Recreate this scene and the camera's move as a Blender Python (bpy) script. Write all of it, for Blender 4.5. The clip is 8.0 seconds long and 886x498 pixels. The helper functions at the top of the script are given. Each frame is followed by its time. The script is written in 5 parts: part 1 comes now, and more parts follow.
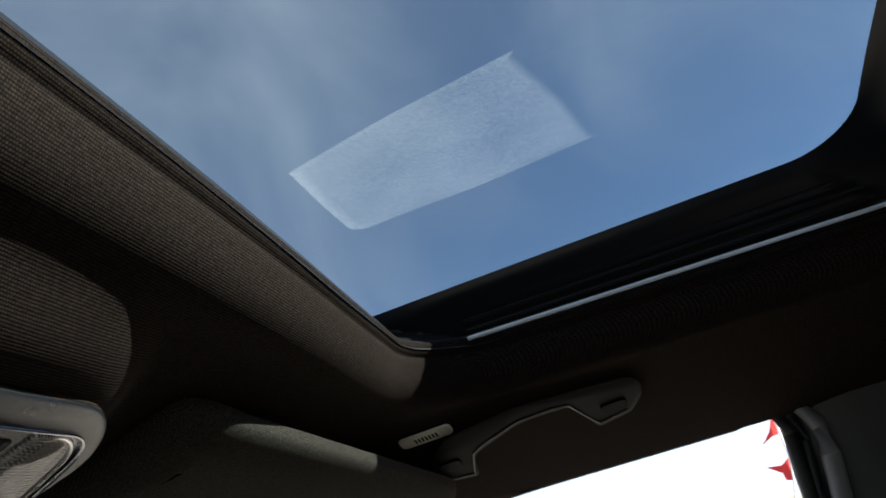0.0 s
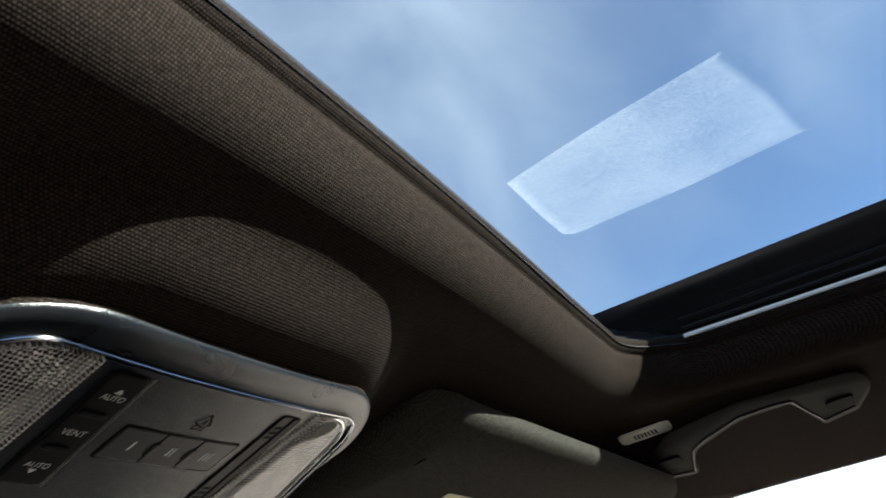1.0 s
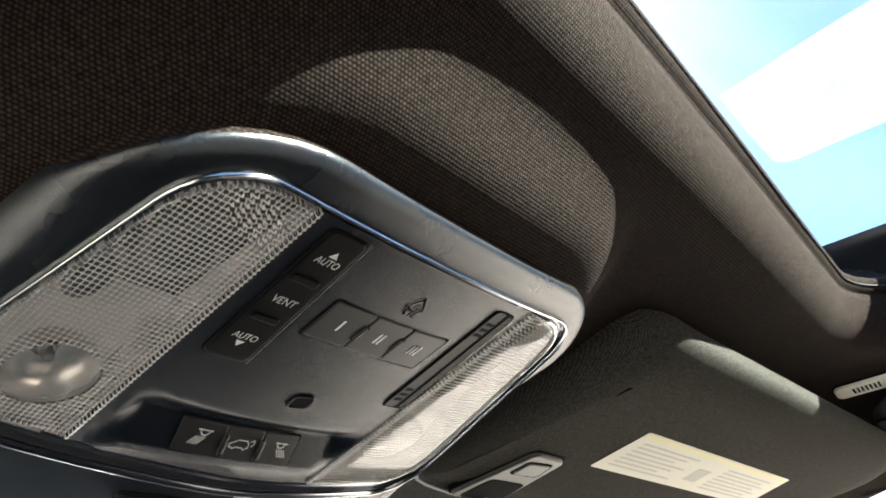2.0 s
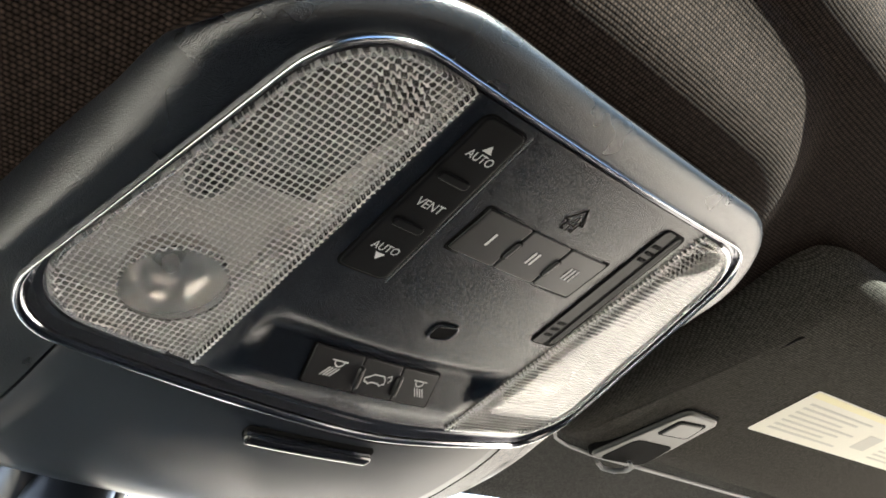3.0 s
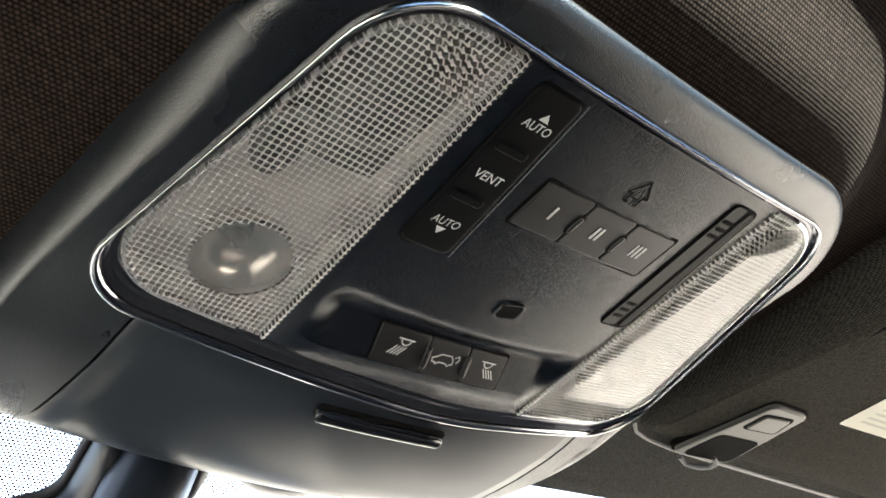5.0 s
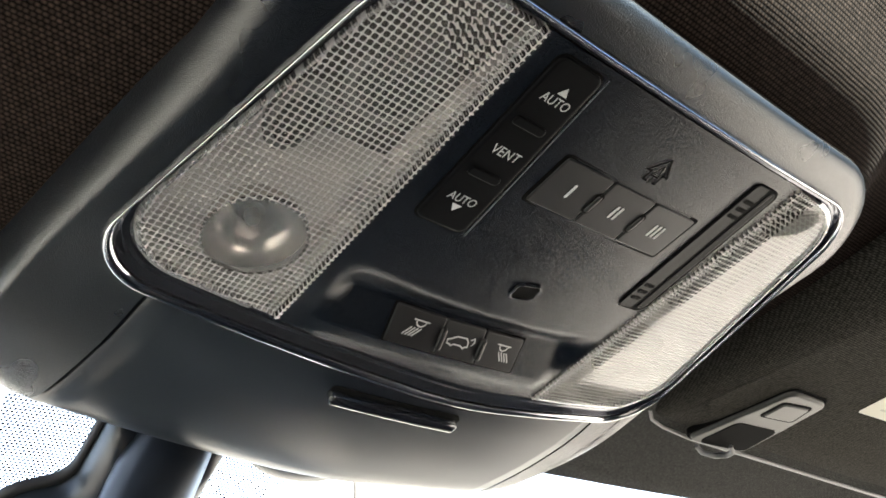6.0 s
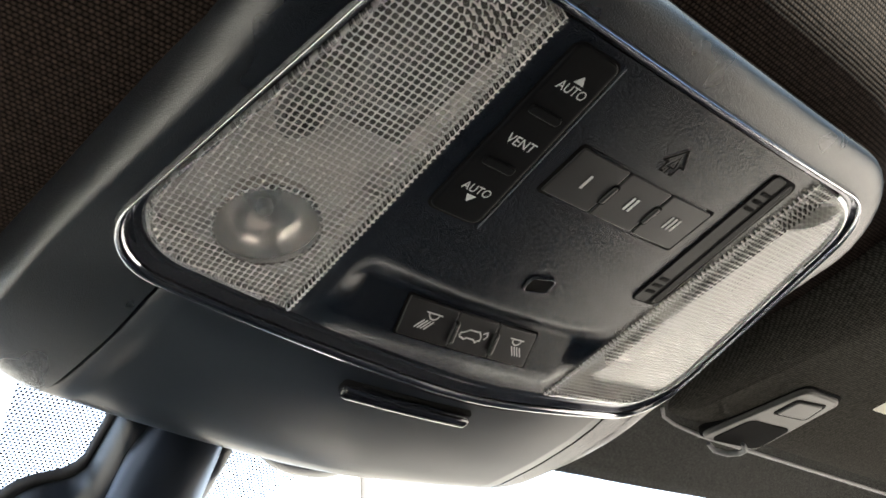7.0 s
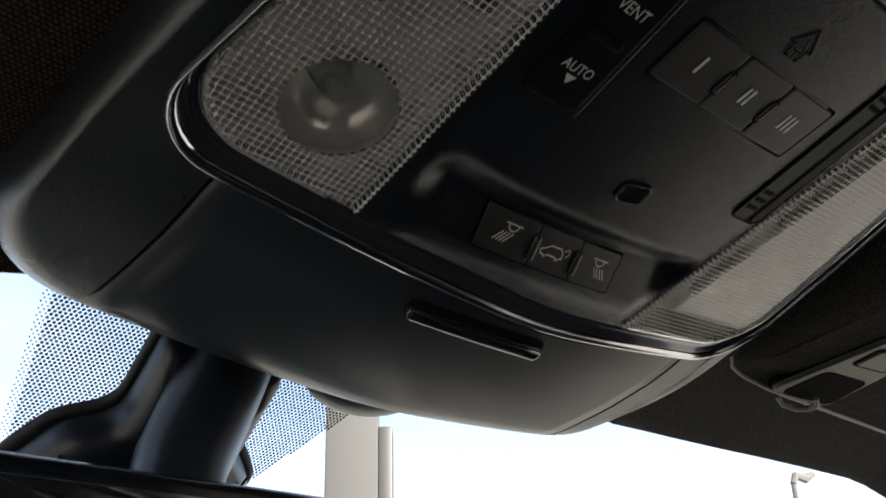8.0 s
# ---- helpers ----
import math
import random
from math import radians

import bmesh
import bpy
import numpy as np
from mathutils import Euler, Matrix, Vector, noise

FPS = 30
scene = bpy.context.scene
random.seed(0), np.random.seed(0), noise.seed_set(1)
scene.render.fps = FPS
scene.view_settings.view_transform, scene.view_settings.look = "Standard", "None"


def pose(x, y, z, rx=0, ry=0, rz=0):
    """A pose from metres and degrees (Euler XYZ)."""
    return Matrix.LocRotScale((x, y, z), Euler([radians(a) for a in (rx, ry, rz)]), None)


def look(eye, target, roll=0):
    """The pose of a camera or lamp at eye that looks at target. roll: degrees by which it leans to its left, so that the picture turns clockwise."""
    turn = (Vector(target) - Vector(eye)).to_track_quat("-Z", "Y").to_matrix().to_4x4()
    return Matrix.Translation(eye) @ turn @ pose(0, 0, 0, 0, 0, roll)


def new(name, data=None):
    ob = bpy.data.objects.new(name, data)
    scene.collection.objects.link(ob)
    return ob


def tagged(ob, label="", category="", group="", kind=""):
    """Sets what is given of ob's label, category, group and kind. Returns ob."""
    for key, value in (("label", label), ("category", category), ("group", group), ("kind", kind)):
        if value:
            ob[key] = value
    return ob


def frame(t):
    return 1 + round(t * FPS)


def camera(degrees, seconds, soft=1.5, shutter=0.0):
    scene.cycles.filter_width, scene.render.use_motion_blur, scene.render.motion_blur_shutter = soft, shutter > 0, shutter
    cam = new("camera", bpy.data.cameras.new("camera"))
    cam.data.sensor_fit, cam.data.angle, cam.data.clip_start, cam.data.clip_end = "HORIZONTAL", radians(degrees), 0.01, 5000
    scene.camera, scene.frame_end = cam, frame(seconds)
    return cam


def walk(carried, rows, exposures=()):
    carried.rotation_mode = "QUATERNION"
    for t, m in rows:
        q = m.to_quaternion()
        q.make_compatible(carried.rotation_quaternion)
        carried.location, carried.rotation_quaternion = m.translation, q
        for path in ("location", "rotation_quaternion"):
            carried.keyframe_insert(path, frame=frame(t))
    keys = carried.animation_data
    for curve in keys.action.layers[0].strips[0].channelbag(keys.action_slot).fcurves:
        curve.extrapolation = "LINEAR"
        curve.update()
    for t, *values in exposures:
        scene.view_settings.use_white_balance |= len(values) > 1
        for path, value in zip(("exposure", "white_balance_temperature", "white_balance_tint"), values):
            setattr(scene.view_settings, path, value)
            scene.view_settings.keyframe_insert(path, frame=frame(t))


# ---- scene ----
cam = camera(53.0, 8.0, soft=1.7, shutter=0.2)
# t, eye x y z, turn x y z (degrees)
PATH = [
    (0, -0.2460, -0.2509, 1.3304, 111.920, 16.838, -76.228),
    (0.5, -0.2663, -0.2527, 1.3214, 114.145, 16.045, -70.034),
    (1, -0.2833, -0.2409, 1.3148, 116.080, 13.820, -63.535),
    (1.5, -0.2789, -0.2141, 1.3056, 116.319, 10.168, -58.491),
    (2, -0.2501, -0.1828, 1.3048, 116.366, 8.625, -55.268),
    (2.2, -0.2371, -0.1685, 1.3054, 116.321, 8.013, -54.130),
    (3.3, -0.2176, -0.1409, 1.3011, 116.081, 5.000, -47.020),
    (3.5, -0.2137, -0.1435, 1.3001, 116.145, 4.547, -46.199),
    (4, -0.2148, -0.1492, 1.2975, 116.325, 4.075, -44.591),
    (4.5, -0.2112, -0.1499, 1.2956, 116.618, 3.873, -43.684),
    (4.7, -0.2133, -0.1486, 1.2934, 117.236, 3.873, -43.426),
    (5.8, -0.2118, -0.1383, 1.2890, 117.053, 3.489, -42.560),
    (6, -0.2104, -0.1399, 1.2886, 116.981, 3.312, -42.477),
    (6.5, -0.2101, -0.1389, 1.2887, 116.990, 3.135, -42.274),
    (7, -0.2094, -0.1357, 1.2875, 117.035, 3.011, -42.117),
    (7.5, -0.2129, -0.1223, 1.2858, 116.850, 2.626, -41.812),
    (8, -0.1977, -0.0937, 1.2821, 115.671, 1.768, -41.394),
]
walk(cam, [(r[0], pose(*r[1:])) for r in PATH],
     exposures=[(0.0, 2.28), (0.5, 2.66), (1.0, 3.2), (1.5, 3.88), (2.0, 4.7), (2.2, 4.9), (3.3, 5.0), (4.0, 5.05), (6.0, 4.95), (7.0, 4.7), (7.5, 4.05), (8.0, 2.95)])

# ---- world and sun ----
SUN_EL, SUN_AZ = radians(28), radians(173)      # from behind the car, a little to its right
world = bpy.data.worlds.new("sky")
scene.world = world
world.use_nodes = True
wn, wl = world.node_tree.nodes, world.node_tree.links
wn.clear()
w_out = wn.new("ShaderNodeOutputWorld")
w_bg = wn.new("ShaderNodeBackground")
w_sky = wn.new("ShaderNodeTexSky")
w_sky.sky_type, w_sky.sun_disc = "NISHITA", False
w_sky.sun_elevation, w_sky.sun_rotation = SUN_EL, SUN_AZ
w_sky.altitude, w_sky.air_density, w_sky.dust_density, w_sky.ozone_density = 1500, 0.8, 0.4, 1.3
w_co = wn.new("ShaderNodeTexCoord")
w_map = wn.new("ShaderNodeMapping")
w_map.inputs["Scale"].default_value = (1.0, 2.2, 1.6)
w_map.inputs["Rotation"].default_value = (0.3, 0.2, 0.9)
w_noise = wn.new("ShaderNodeTexNoise")
w_noise.inputs["Scale"].default_value, w_noise.inputs["Detail"].default_value = 1.7, 6.0
w_noise.inputs["Distortion"].default_value = 0.8
w_ramp = wn.new("ShaderNodeValToRGB")
w_ramp.color_ramp.elements[0].position, w_ramp.color_ramp.elements[1].position = 0.42, 0.85
w_ramp.color_ramp.elements[1].color = (0.30, 0.30, 0.30, 1)
w_mix = wn.new("ShaderNodeMixRGB")
w_mix.inputs["Color2"].default_value = (4.6, 4.8, 5.3, 1)
wl.new(w_co.outputs["Generated"], w_map.inputs["Vector"])
wl.new(w_map.outputs["Vector"], w_noise.inputs["Vector"])
wl.new(w_noise.outputs["Fac"], w_ramp.inputs["Fac"])
# a thin veil of cirrus, densest high ahead of the car
w_dot = wn.new("ShaderNodeVectorMath")
w_dot.operation = "DOT_PRODUCT"
w_dot.inputs[1].default_value = (0.0, 0.51, 0.86)
w_veil = wn.new("ShaderNodeMapRange")
w_veil.interpolation_type = "SMOOTHSTEP"
w_veil.inputs["From Min"].default_value, w_veil.inputs["From Max"].default_value = 0.15, 0.85
w_veil.inputs["To Max"].default_value = 0.75
w_thin = wn.new("ShaderNodeMath")
w_thin.operation = "MULTIPLY"
w_sum = wn.new("ShaderNodeMath")
w_sum.operation = "ADD"
w_sum.use_clamp = True
wl.new(w_co.outputs["Generated"], w_dot.inputs[0])
wl.new(w_dot.outputs["Value"], w_veil.inputs["Value"])
wl.new(w_veil.outputs["Result"], w_thin.inputs[0])
wl.new(w_noise.outputs["Fac"], w_thin.inputs[1])
wl.new(w_thin.outputs[0], w_sum.inputs[0])
wl.new(w_ramp.outputs["Color"], w_sum.inputs[1])
wl.new(w_sum.outputs[0], w_mix.inputs["Fac"])
wl.new(w_sky.outputs["Color"], w_mix.inputs["Color1"])
# white haze low over the horizon
w_sep = wn.new("ShaderNodeSeparateXYZ")
w_haze = wn.new("ShaderNodeMapRange")
w_haze.interpolation_type = "SMOOTHSTEP"
w_haze.inputs["From Min"].default_value, w_haze.inputs["From Max"].default_value = 0.10, 0.34
w_haze.inputs["To Min"].default_value, w_haze.inputs["To Max"].default_value = 0.85, 0.0
w_low = wn.new("ShaderNodeMixRGB")
w_low.inputs["Color2"].default_value = (4.3, 5.0, 6.2, 1)
wl.new(w_co.outputs["Generated"], w_sep.inputs["Vector"])
wl.new(w_sep.outputs["Z"], w_haze.inputs["Value"])
wl.new(w_haze.outputs["Result"], w_low.inputs["Fac"])
wl.new(w_mix.outputs["Color"], w_low.inputs["Color1"])
wl.new(w_low.outputs["Color"], w_bg.inputs["Color"])
wl.new(w_bg.outputs["Background"], w_out.inputs["Surface"])
w_bg.inputs["Strength"].default_value = 0.05

sun = new("sun", bpy.data.lights.new("sun", "SUN"))
sun.data.energy, sun.data.angle, sun.data.color = 5.0, radians(0.6), (1.0, 0.88, 0.73)
sun.matrix_world = look((math.cos(SUN_EL) * math.sin(SUN_AZ), math.cos(SUN_EL) * math.cos(SUN_AZ), math.sin(SUN_EL)), (0, 0, 0))


# ---- materials ----
def material(name, color, rough=0.5, metal=0.0, grain=0.0, grain_scale=400.0, bump=0.0, bump_scale=800.0, spec=0.5,
             coat=0.0, sheen=0.0, stain=0.12):
    """A surface with fine grain, larger soft stains and a fine relief, in metres."""
    m = bpy.data.materials.new(name)
    m.use_nodes = True
    n, l = m.node_tree.nodes, m.node_tree.links
    b = n["Principled BSDF"]
    b.inputs["Roughness"].default_value, b.inputs["Metallic"].default_value = rough, metal
    b.inputs["Specular IOR Level"].default_value = spec
    b.inputs["Coat Weight"].default_value = coat
    b.inputs["Sheen Weight"].default_value = sheen
    co = n.new("ShaderNodeTexCoord")
    fine = n.new("ShaderNodeTexNoise")
    fine.inputs["Scale"].default_value, fine.inputs["Detail"].default_value = grain_scale, 3
    broad = n.new("ShaderNodeTexNoise")
    broad.inputs["Scale"].default_value, broad.inputs["Detail"].default_value = 14.0, 4
    l.new(co.outputs["Object"], fine.inputs["Vector"])
    l.new(co.outputs["Object"], broad.inputs["Vector"])
    add = n.new("ShaderNodeMath")
    add.operation = "MULTIPLY_ADD"
    add.inputs[1].default_value, add.inputs[2].default_value = grain, 1 - grain / 2 - stain / 2
    l.new(fine.outputs["Fac"], add.inputs[0])
    more = n.new("ShaderNodeMath")
    more.operation = "MULTIPLY_ADD"
    more.inputs[1].default_value = stain
    l.new(broad.outputs["Fac"], more.inputs[0])
    l.new(add.outputs[0], more.inputs[2])
    mul = n.new("ShaderNodeMixRGB")
    mul.blend_type = "MULTIPLY"
    mul.inputs["Fac"].default_value = 1
    mul.inputs["Color1"].default_value = (*color, 1)
    l.new(more.outputs[0], mul.inputs["Color2"])
    l.new(mul.outputs["Color"], b.inputs["Base Color"])
    r = n.new("ShaderNodeMath")
    r.operation = "MULTIPLY_ADD"
    r.inputs[1].default_value, r.inputs[2].default_value = 0.16, rough - 0.08
    l.new(broad.outputs["Fac"], r.inputs[0])
    l.new(r.outputs[0], b.inputs["Roughness"])
    if bump:
        tex = n.new("ShaderNodeTexNoise")
        tex.inputs["Scale"].default_value, tex.inputs["Detail"].default_value = bump_scale, 2
        l.new(co.outputs["Object"], tex.inputs["Vector"])
        bp = n.new("ShaderNodeBump")
        bp.inputs["Strength"].default_value, bp.inputs["Distance"].default_value = bump, 0.0006
        l.new(tex.outputs["Fac"], bp.inputs["Height"])
        l.new(bp.outputs["Normal"], b.inputs["Normal"])
    return m


def pebbled(name, color, rough, size, depth, spec=0.45):
    """Moulded plastic with a fine pebbled leather grain."""
    m = material(name, color, rough=rough, grain=0.3, grain_scale=1500, spec=spec)
    n, l = m.node_tree.nodes, m.node_tree.links
    co = n.new("ShaderNodeTexCoord")
    cell = n.new("ShaderNodeTexVoronoi")
    cell.feature = "SMOOTH_F1"
    cell.inputs["Scale"].default_value, cell.inputs["Smoothness"].default_value = 1.0 / size, 0.35
    l.new(co.outputs["Object"], cell.inputs["Vector"])
    bp = n.new("ShaderNodeBump")
    bp.inputs["Strength"].default_value, bp.inputs["Distance"].default_value = 1.0, depth
    bp.invert = True
    l.new(cell.outputs["Distance"], bp.inputs["Height"])
    l.new(bp.outputs["Normal"], n["Principled BSDF"].inputs["Normal"])
    return m


def knit(name, color, row=0.0019, depth=0.0004, low=0.25, high=1.75):
    """Knit cloth: rows of thread across the car, with stitches that stand staggered from row to row."""
    m = material(name, color, rough=0.95, grain=0.8, grain_scale=700, spec=0.06)
    n, l = m.node_tree.nodes, m.node_tree.links
    b = n["Principled BSDF"]
    co = n.new("ShaderNodeTexCoord")
    wob = n.new("ShaderNodeTexNoise")
    wob.inputs["Scale"].default_value = 60.0
    l.new(co.outputs["Object"], wob.inputs["Vector"])
    tint = n.new("ShaderNodeTexNoise")
    tint.inputs["Scale"].default_value, tint.inputs["Detail"].default_value = 1.0 / row, 1.0
    l.new(co.outputs["Object"], tint.inputs["Vector"])
    sep = n.new("ShaderNodeSeparateXYZ")
    l.new(co.outputs["Object"], sep.inputs["Vector"])

    def op(kind, a, b=None, c=None):
        o = n.new("ShaderNodeMath")
        o.operation = kind
        for k, v in enumerate((a, b, c)):
            if v is None:
                continue
            if isinstance(v, (int, float)):
                o.inputs[k].default_value = v
            else:
                l.new(v, o.inputs[k])
        return o.outputs[0]

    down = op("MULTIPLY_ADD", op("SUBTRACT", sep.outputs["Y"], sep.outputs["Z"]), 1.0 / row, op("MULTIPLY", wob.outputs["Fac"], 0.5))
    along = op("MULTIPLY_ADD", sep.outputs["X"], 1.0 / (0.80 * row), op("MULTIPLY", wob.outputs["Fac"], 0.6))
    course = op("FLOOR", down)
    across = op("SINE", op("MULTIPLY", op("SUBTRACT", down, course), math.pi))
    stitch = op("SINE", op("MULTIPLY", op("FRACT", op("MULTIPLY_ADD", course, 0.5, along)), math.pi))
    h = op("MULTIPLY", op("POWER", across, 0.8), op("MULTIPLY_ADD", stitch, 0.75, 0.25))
    # shade between stitches and glints of thread are put into the colour
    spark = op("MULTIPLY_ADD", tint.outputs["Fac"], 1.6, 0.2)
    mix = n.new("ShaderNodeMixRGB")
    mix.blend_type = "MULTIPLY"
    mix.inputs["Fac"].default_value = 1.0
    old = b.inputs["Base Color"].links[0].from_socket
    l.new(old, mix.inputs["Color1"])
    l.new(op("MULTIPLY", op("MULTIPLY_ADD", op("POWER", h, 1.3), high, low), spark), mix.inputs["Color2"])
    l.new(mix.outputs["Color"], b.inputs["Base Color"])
    bp = n.new("ShaderNodeBump")
    bp.inputs["Strength"].default_value, bp.inputs["Distance"].default_value = 0.5, depth
    l.new(h, bp.inputs["Height"])
    l.new(bp.outputs["Normal"], b.inputs["Normal"])
    return m


def glassy(name, tint, gloss=0.06, rough=0.0):
    """A thin pane: lets light through, tinted, with a weak reflection that grows at grazing angles."""
    m = bpy.data.materials.new(name)
    m.use_nodes = True
    n, l = m.node_tree.nodes, m.node_tree.links
    n.clear()
    out = n.new("ShaderNodeOutputMaterial")
    tr = n.new("ShaderNodeBsdfTransparent")
    tr.inputs["Color"].default_value = (*tint, 1)
    gl = n.new("ShaderNodeBsdfGlossy")
    gl.inputs["Roughness"].default_value = rough
    lw = n.new("ShaderNodeLayerWeight")
    lw.inputs["Blend"].default_value = 0.5
    steep = n.new("ShaderNodeMath")
    steep.operation = "POWER"
    steep.inputs[1].default_value = 4.0
    l.new(lw.outputs["Facing"], steep.inputs[0])
    weak = n.new("ShaderNodeMath")
    weak.operation = "MULTIPLY_ADD"
    weak.inputs[1].default_value, weak.inputs[2].default_value = 6 * gloss, gloss
    l.new(steep.outputs[0], weak.inputs[0])
    mix = n.new("ShaderNodeMixShader")
    l.new(weak.outputs[0], mix.inputs["Fac"])
    l.new(tr.outputs["BSDF"], mix.inputs[1])
    l.new(gl.outputs["BSDF"], mix.inputs[2])
    l.new(mix.outputs["Shader"], out.inputs["Surface"])
    return m


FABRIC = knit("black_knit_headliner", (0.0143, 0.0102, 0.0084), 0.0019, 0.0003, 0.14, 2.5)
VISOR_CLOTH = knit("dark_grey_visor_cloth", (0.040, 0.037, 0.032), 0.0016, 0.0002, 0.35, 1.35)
PLASTIC = pebbled("black_grained_plastic", (0.0058, 0.0080, 0.0120), 0.23, 0.00040, 0.00007, spec=0.27)
BEZEL = pebbled("black_grained_bezel_plastic", (0.0062, 0.0080, 0.0112), 0.28, 0.00040, 0.00009, spec=0.85)
SATIN = material("satin_black_plastic", (0.0105, 0.0138, 0.0195), rough=0.33, grain=0.2, grain_scale=2500, bump=0.04, bump_scale=2200)
ROCKER = material("matt_black_rocker_plastic", (0.003, 0.0033, 0.004), rough=0.42, grain=0.2, grain_scale=2500, bump=0.05, bump_scale=2200, spec=0.06)
BUTTON = material("black_button_plastic", (0.007, 0.007, 0.0075), rough=0.36, grain=0.2, grain_scale=2500, bump=0.03, bump_scale=2500)
# grey for the painted shade of the lamp wells and for the reading bulb
SHADE_AND_BULB = material("dark_grey_shade_and_bulb", (0.10, 0.10, 0.10), rough=0.5, stain=0.6)
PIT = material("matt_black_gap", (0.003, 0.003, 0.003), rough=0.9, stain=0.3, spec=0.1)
LAMP_METAL = material("brushed_lamp_reflector", (0.55, 0.53, 0.50), rough=0.25, metal=1.0)
DARK_CHROME = material("dark_chrome", (0.10, 0.105, 0.12), rough=0.10, metal=0.8, stain=0.1)
CHROME = material("polished_chrome", (0.42, 0.43, 0.45), rough=0.12, metal=1.0, stain=0.05)
GLOSS = material("gloss_black_trim", (0.008, 0.009, 0.012), rough=0.12, coat=0.6, stain=0.3)
INK = material("pale_grey_print", (0.55, 0.55, 0.55), rough=0.7, stain=0.3)
SEAL = material("blue_black_rubber_seal", (0.010, 0.014, 0.020), rough=0.45, stain=0.2)
RUBBER = material("black_rubber_seal", (0.012, 0.013, 0.015), rough=0.6, bump=0.1)
TRACK = material("black_aluminium_track", (0.014, 0.014, 0.016), rough=0.35, metal=0.3)
SILVER = material("light_grey_edge_strip", (0.80, 0.80, 0.82), rough=0.4)
MATT = material("matt_black_plastic", (0.0020, 0.0020, 0.0023), rough=0.6, grain=0.3, bump=0.2, spec=0.06)
TRIM = material("dark_grey_pillar_plastic", (0.030, 0.030, 0.031), rough=0.55, grain=0.2, bump=0.2)
# lining cloth in a lighter grey, with the windscreen's light put into the colour
LIT_HEADER = knit("grey_lit_header_cloth", (0.055, 0.055, 0.052), 0.0012, 0.0001, 0.6, 0.9)
BRACKET = material("dark_grey_satin_bracket", (0.030, 0.030, 0.028), rough=0.42, grain=0.2, bump=0.05)
PILLAR = material("grey_pillar_edge_plastic", (0.14, 0.145, 0.15), rough=0.35, grain=0.2, bump=0.1)
IVORY = material("ivory_plastic", (0.80, 0.78, 0.68), rough=0.45, stain=0.2)
LABEL = material("cream_label_paper", (0.72, 0.70, 0.60), rough=0.7, stain=0.1)
DARK = material("black_interior_cloth", (0.022, 0.022, 0.023), rough=0.9)
ROOF_GLASS = glassy("tinted_roof_glass", (0.345, 0.43, 0.468), gloss=0.004)
TINTED = glassy("dark_tinted_side_glass", (0.10, 0.11, 0.12))
SHADED = glassy("front_side_glass", (0.80, 0.83, 0.82))
RED = material("red_pennant_cloth", (0.62, 0.03, 0.03), rough=0.8)
CONCRETE = material("grey_concrete", (0.05, 0.05, 0.052), rough=0.9, grain=0.2, grain_scale=30)
ASPHALT = material("pale_sandy_paving", (0.225, 0.222, 0.206), rough=0.95, grain=0.3, grain_scale=20)
YELLOW = material("yellow_label_strip", (0.76, 0.71, 0.46), rough=0.7)
GREYPRINT = material("grey_print", (0.54, 0.53, 0.47), rough=0.8)
MIRROR = material("mirror_glass", (0.85, 0.86, 0.87), rough=0.02, metal=1.0, stain=0.02)


def lens_plastic(name, clear, body, rough=0.13):
    """Moulded clear plastic: part of the light goes straight through, the rest meets a milky, glossy body."""
    m = bpy.data.materials.new(name)
    m.use_nodes = True
    n, l = m.node_tree.nodes, m.node_tree.links
    b = n["Principled BSDF"]
    b.inputs["Base Color"].default_value = (*body, 1)
    b.inputs["Roughness"].default_value, b.inputs["IOR"].default_value = rough, 1.5
    b.inputs["Specular IOR Level"].default_value = 0.8
    t = n.new("ShaderNodeBsdfTransparent")
    t.inputs["Color"].default_value = (0.86, 0.84, 0.83, 1)
    mix = n.new("ShaderNodeMixShader")
    co = n.new("ShaderNodeTexCoord")
    no = n.new("ShaderNodeTexNoise")
    no.inputs["Scale"].default_value = 60.0
    l.new(co.outputs["Object"], no.inputs["Vector"])
    f = n.new("ShaderNodeMath")
    f.operation = "MULTIPLY_ADD"
    f.inputs[1].default_value, f.inputs[2].default_value = 0.2, 1 - clear - 0.1
    l.new(no.outputs["Fac"], f.inputs[0])
    l.new(f.outputs[0], mix.inputs["Fac"])
    l.new(t.outputs["BSDF"], mix.inputs[1])
    l.new(b.outputs["BSDF"], mix.inputs[2])
    l.new(mix.outputs["Shader"], n["Material Output"].inputs["Surface"])
    return m




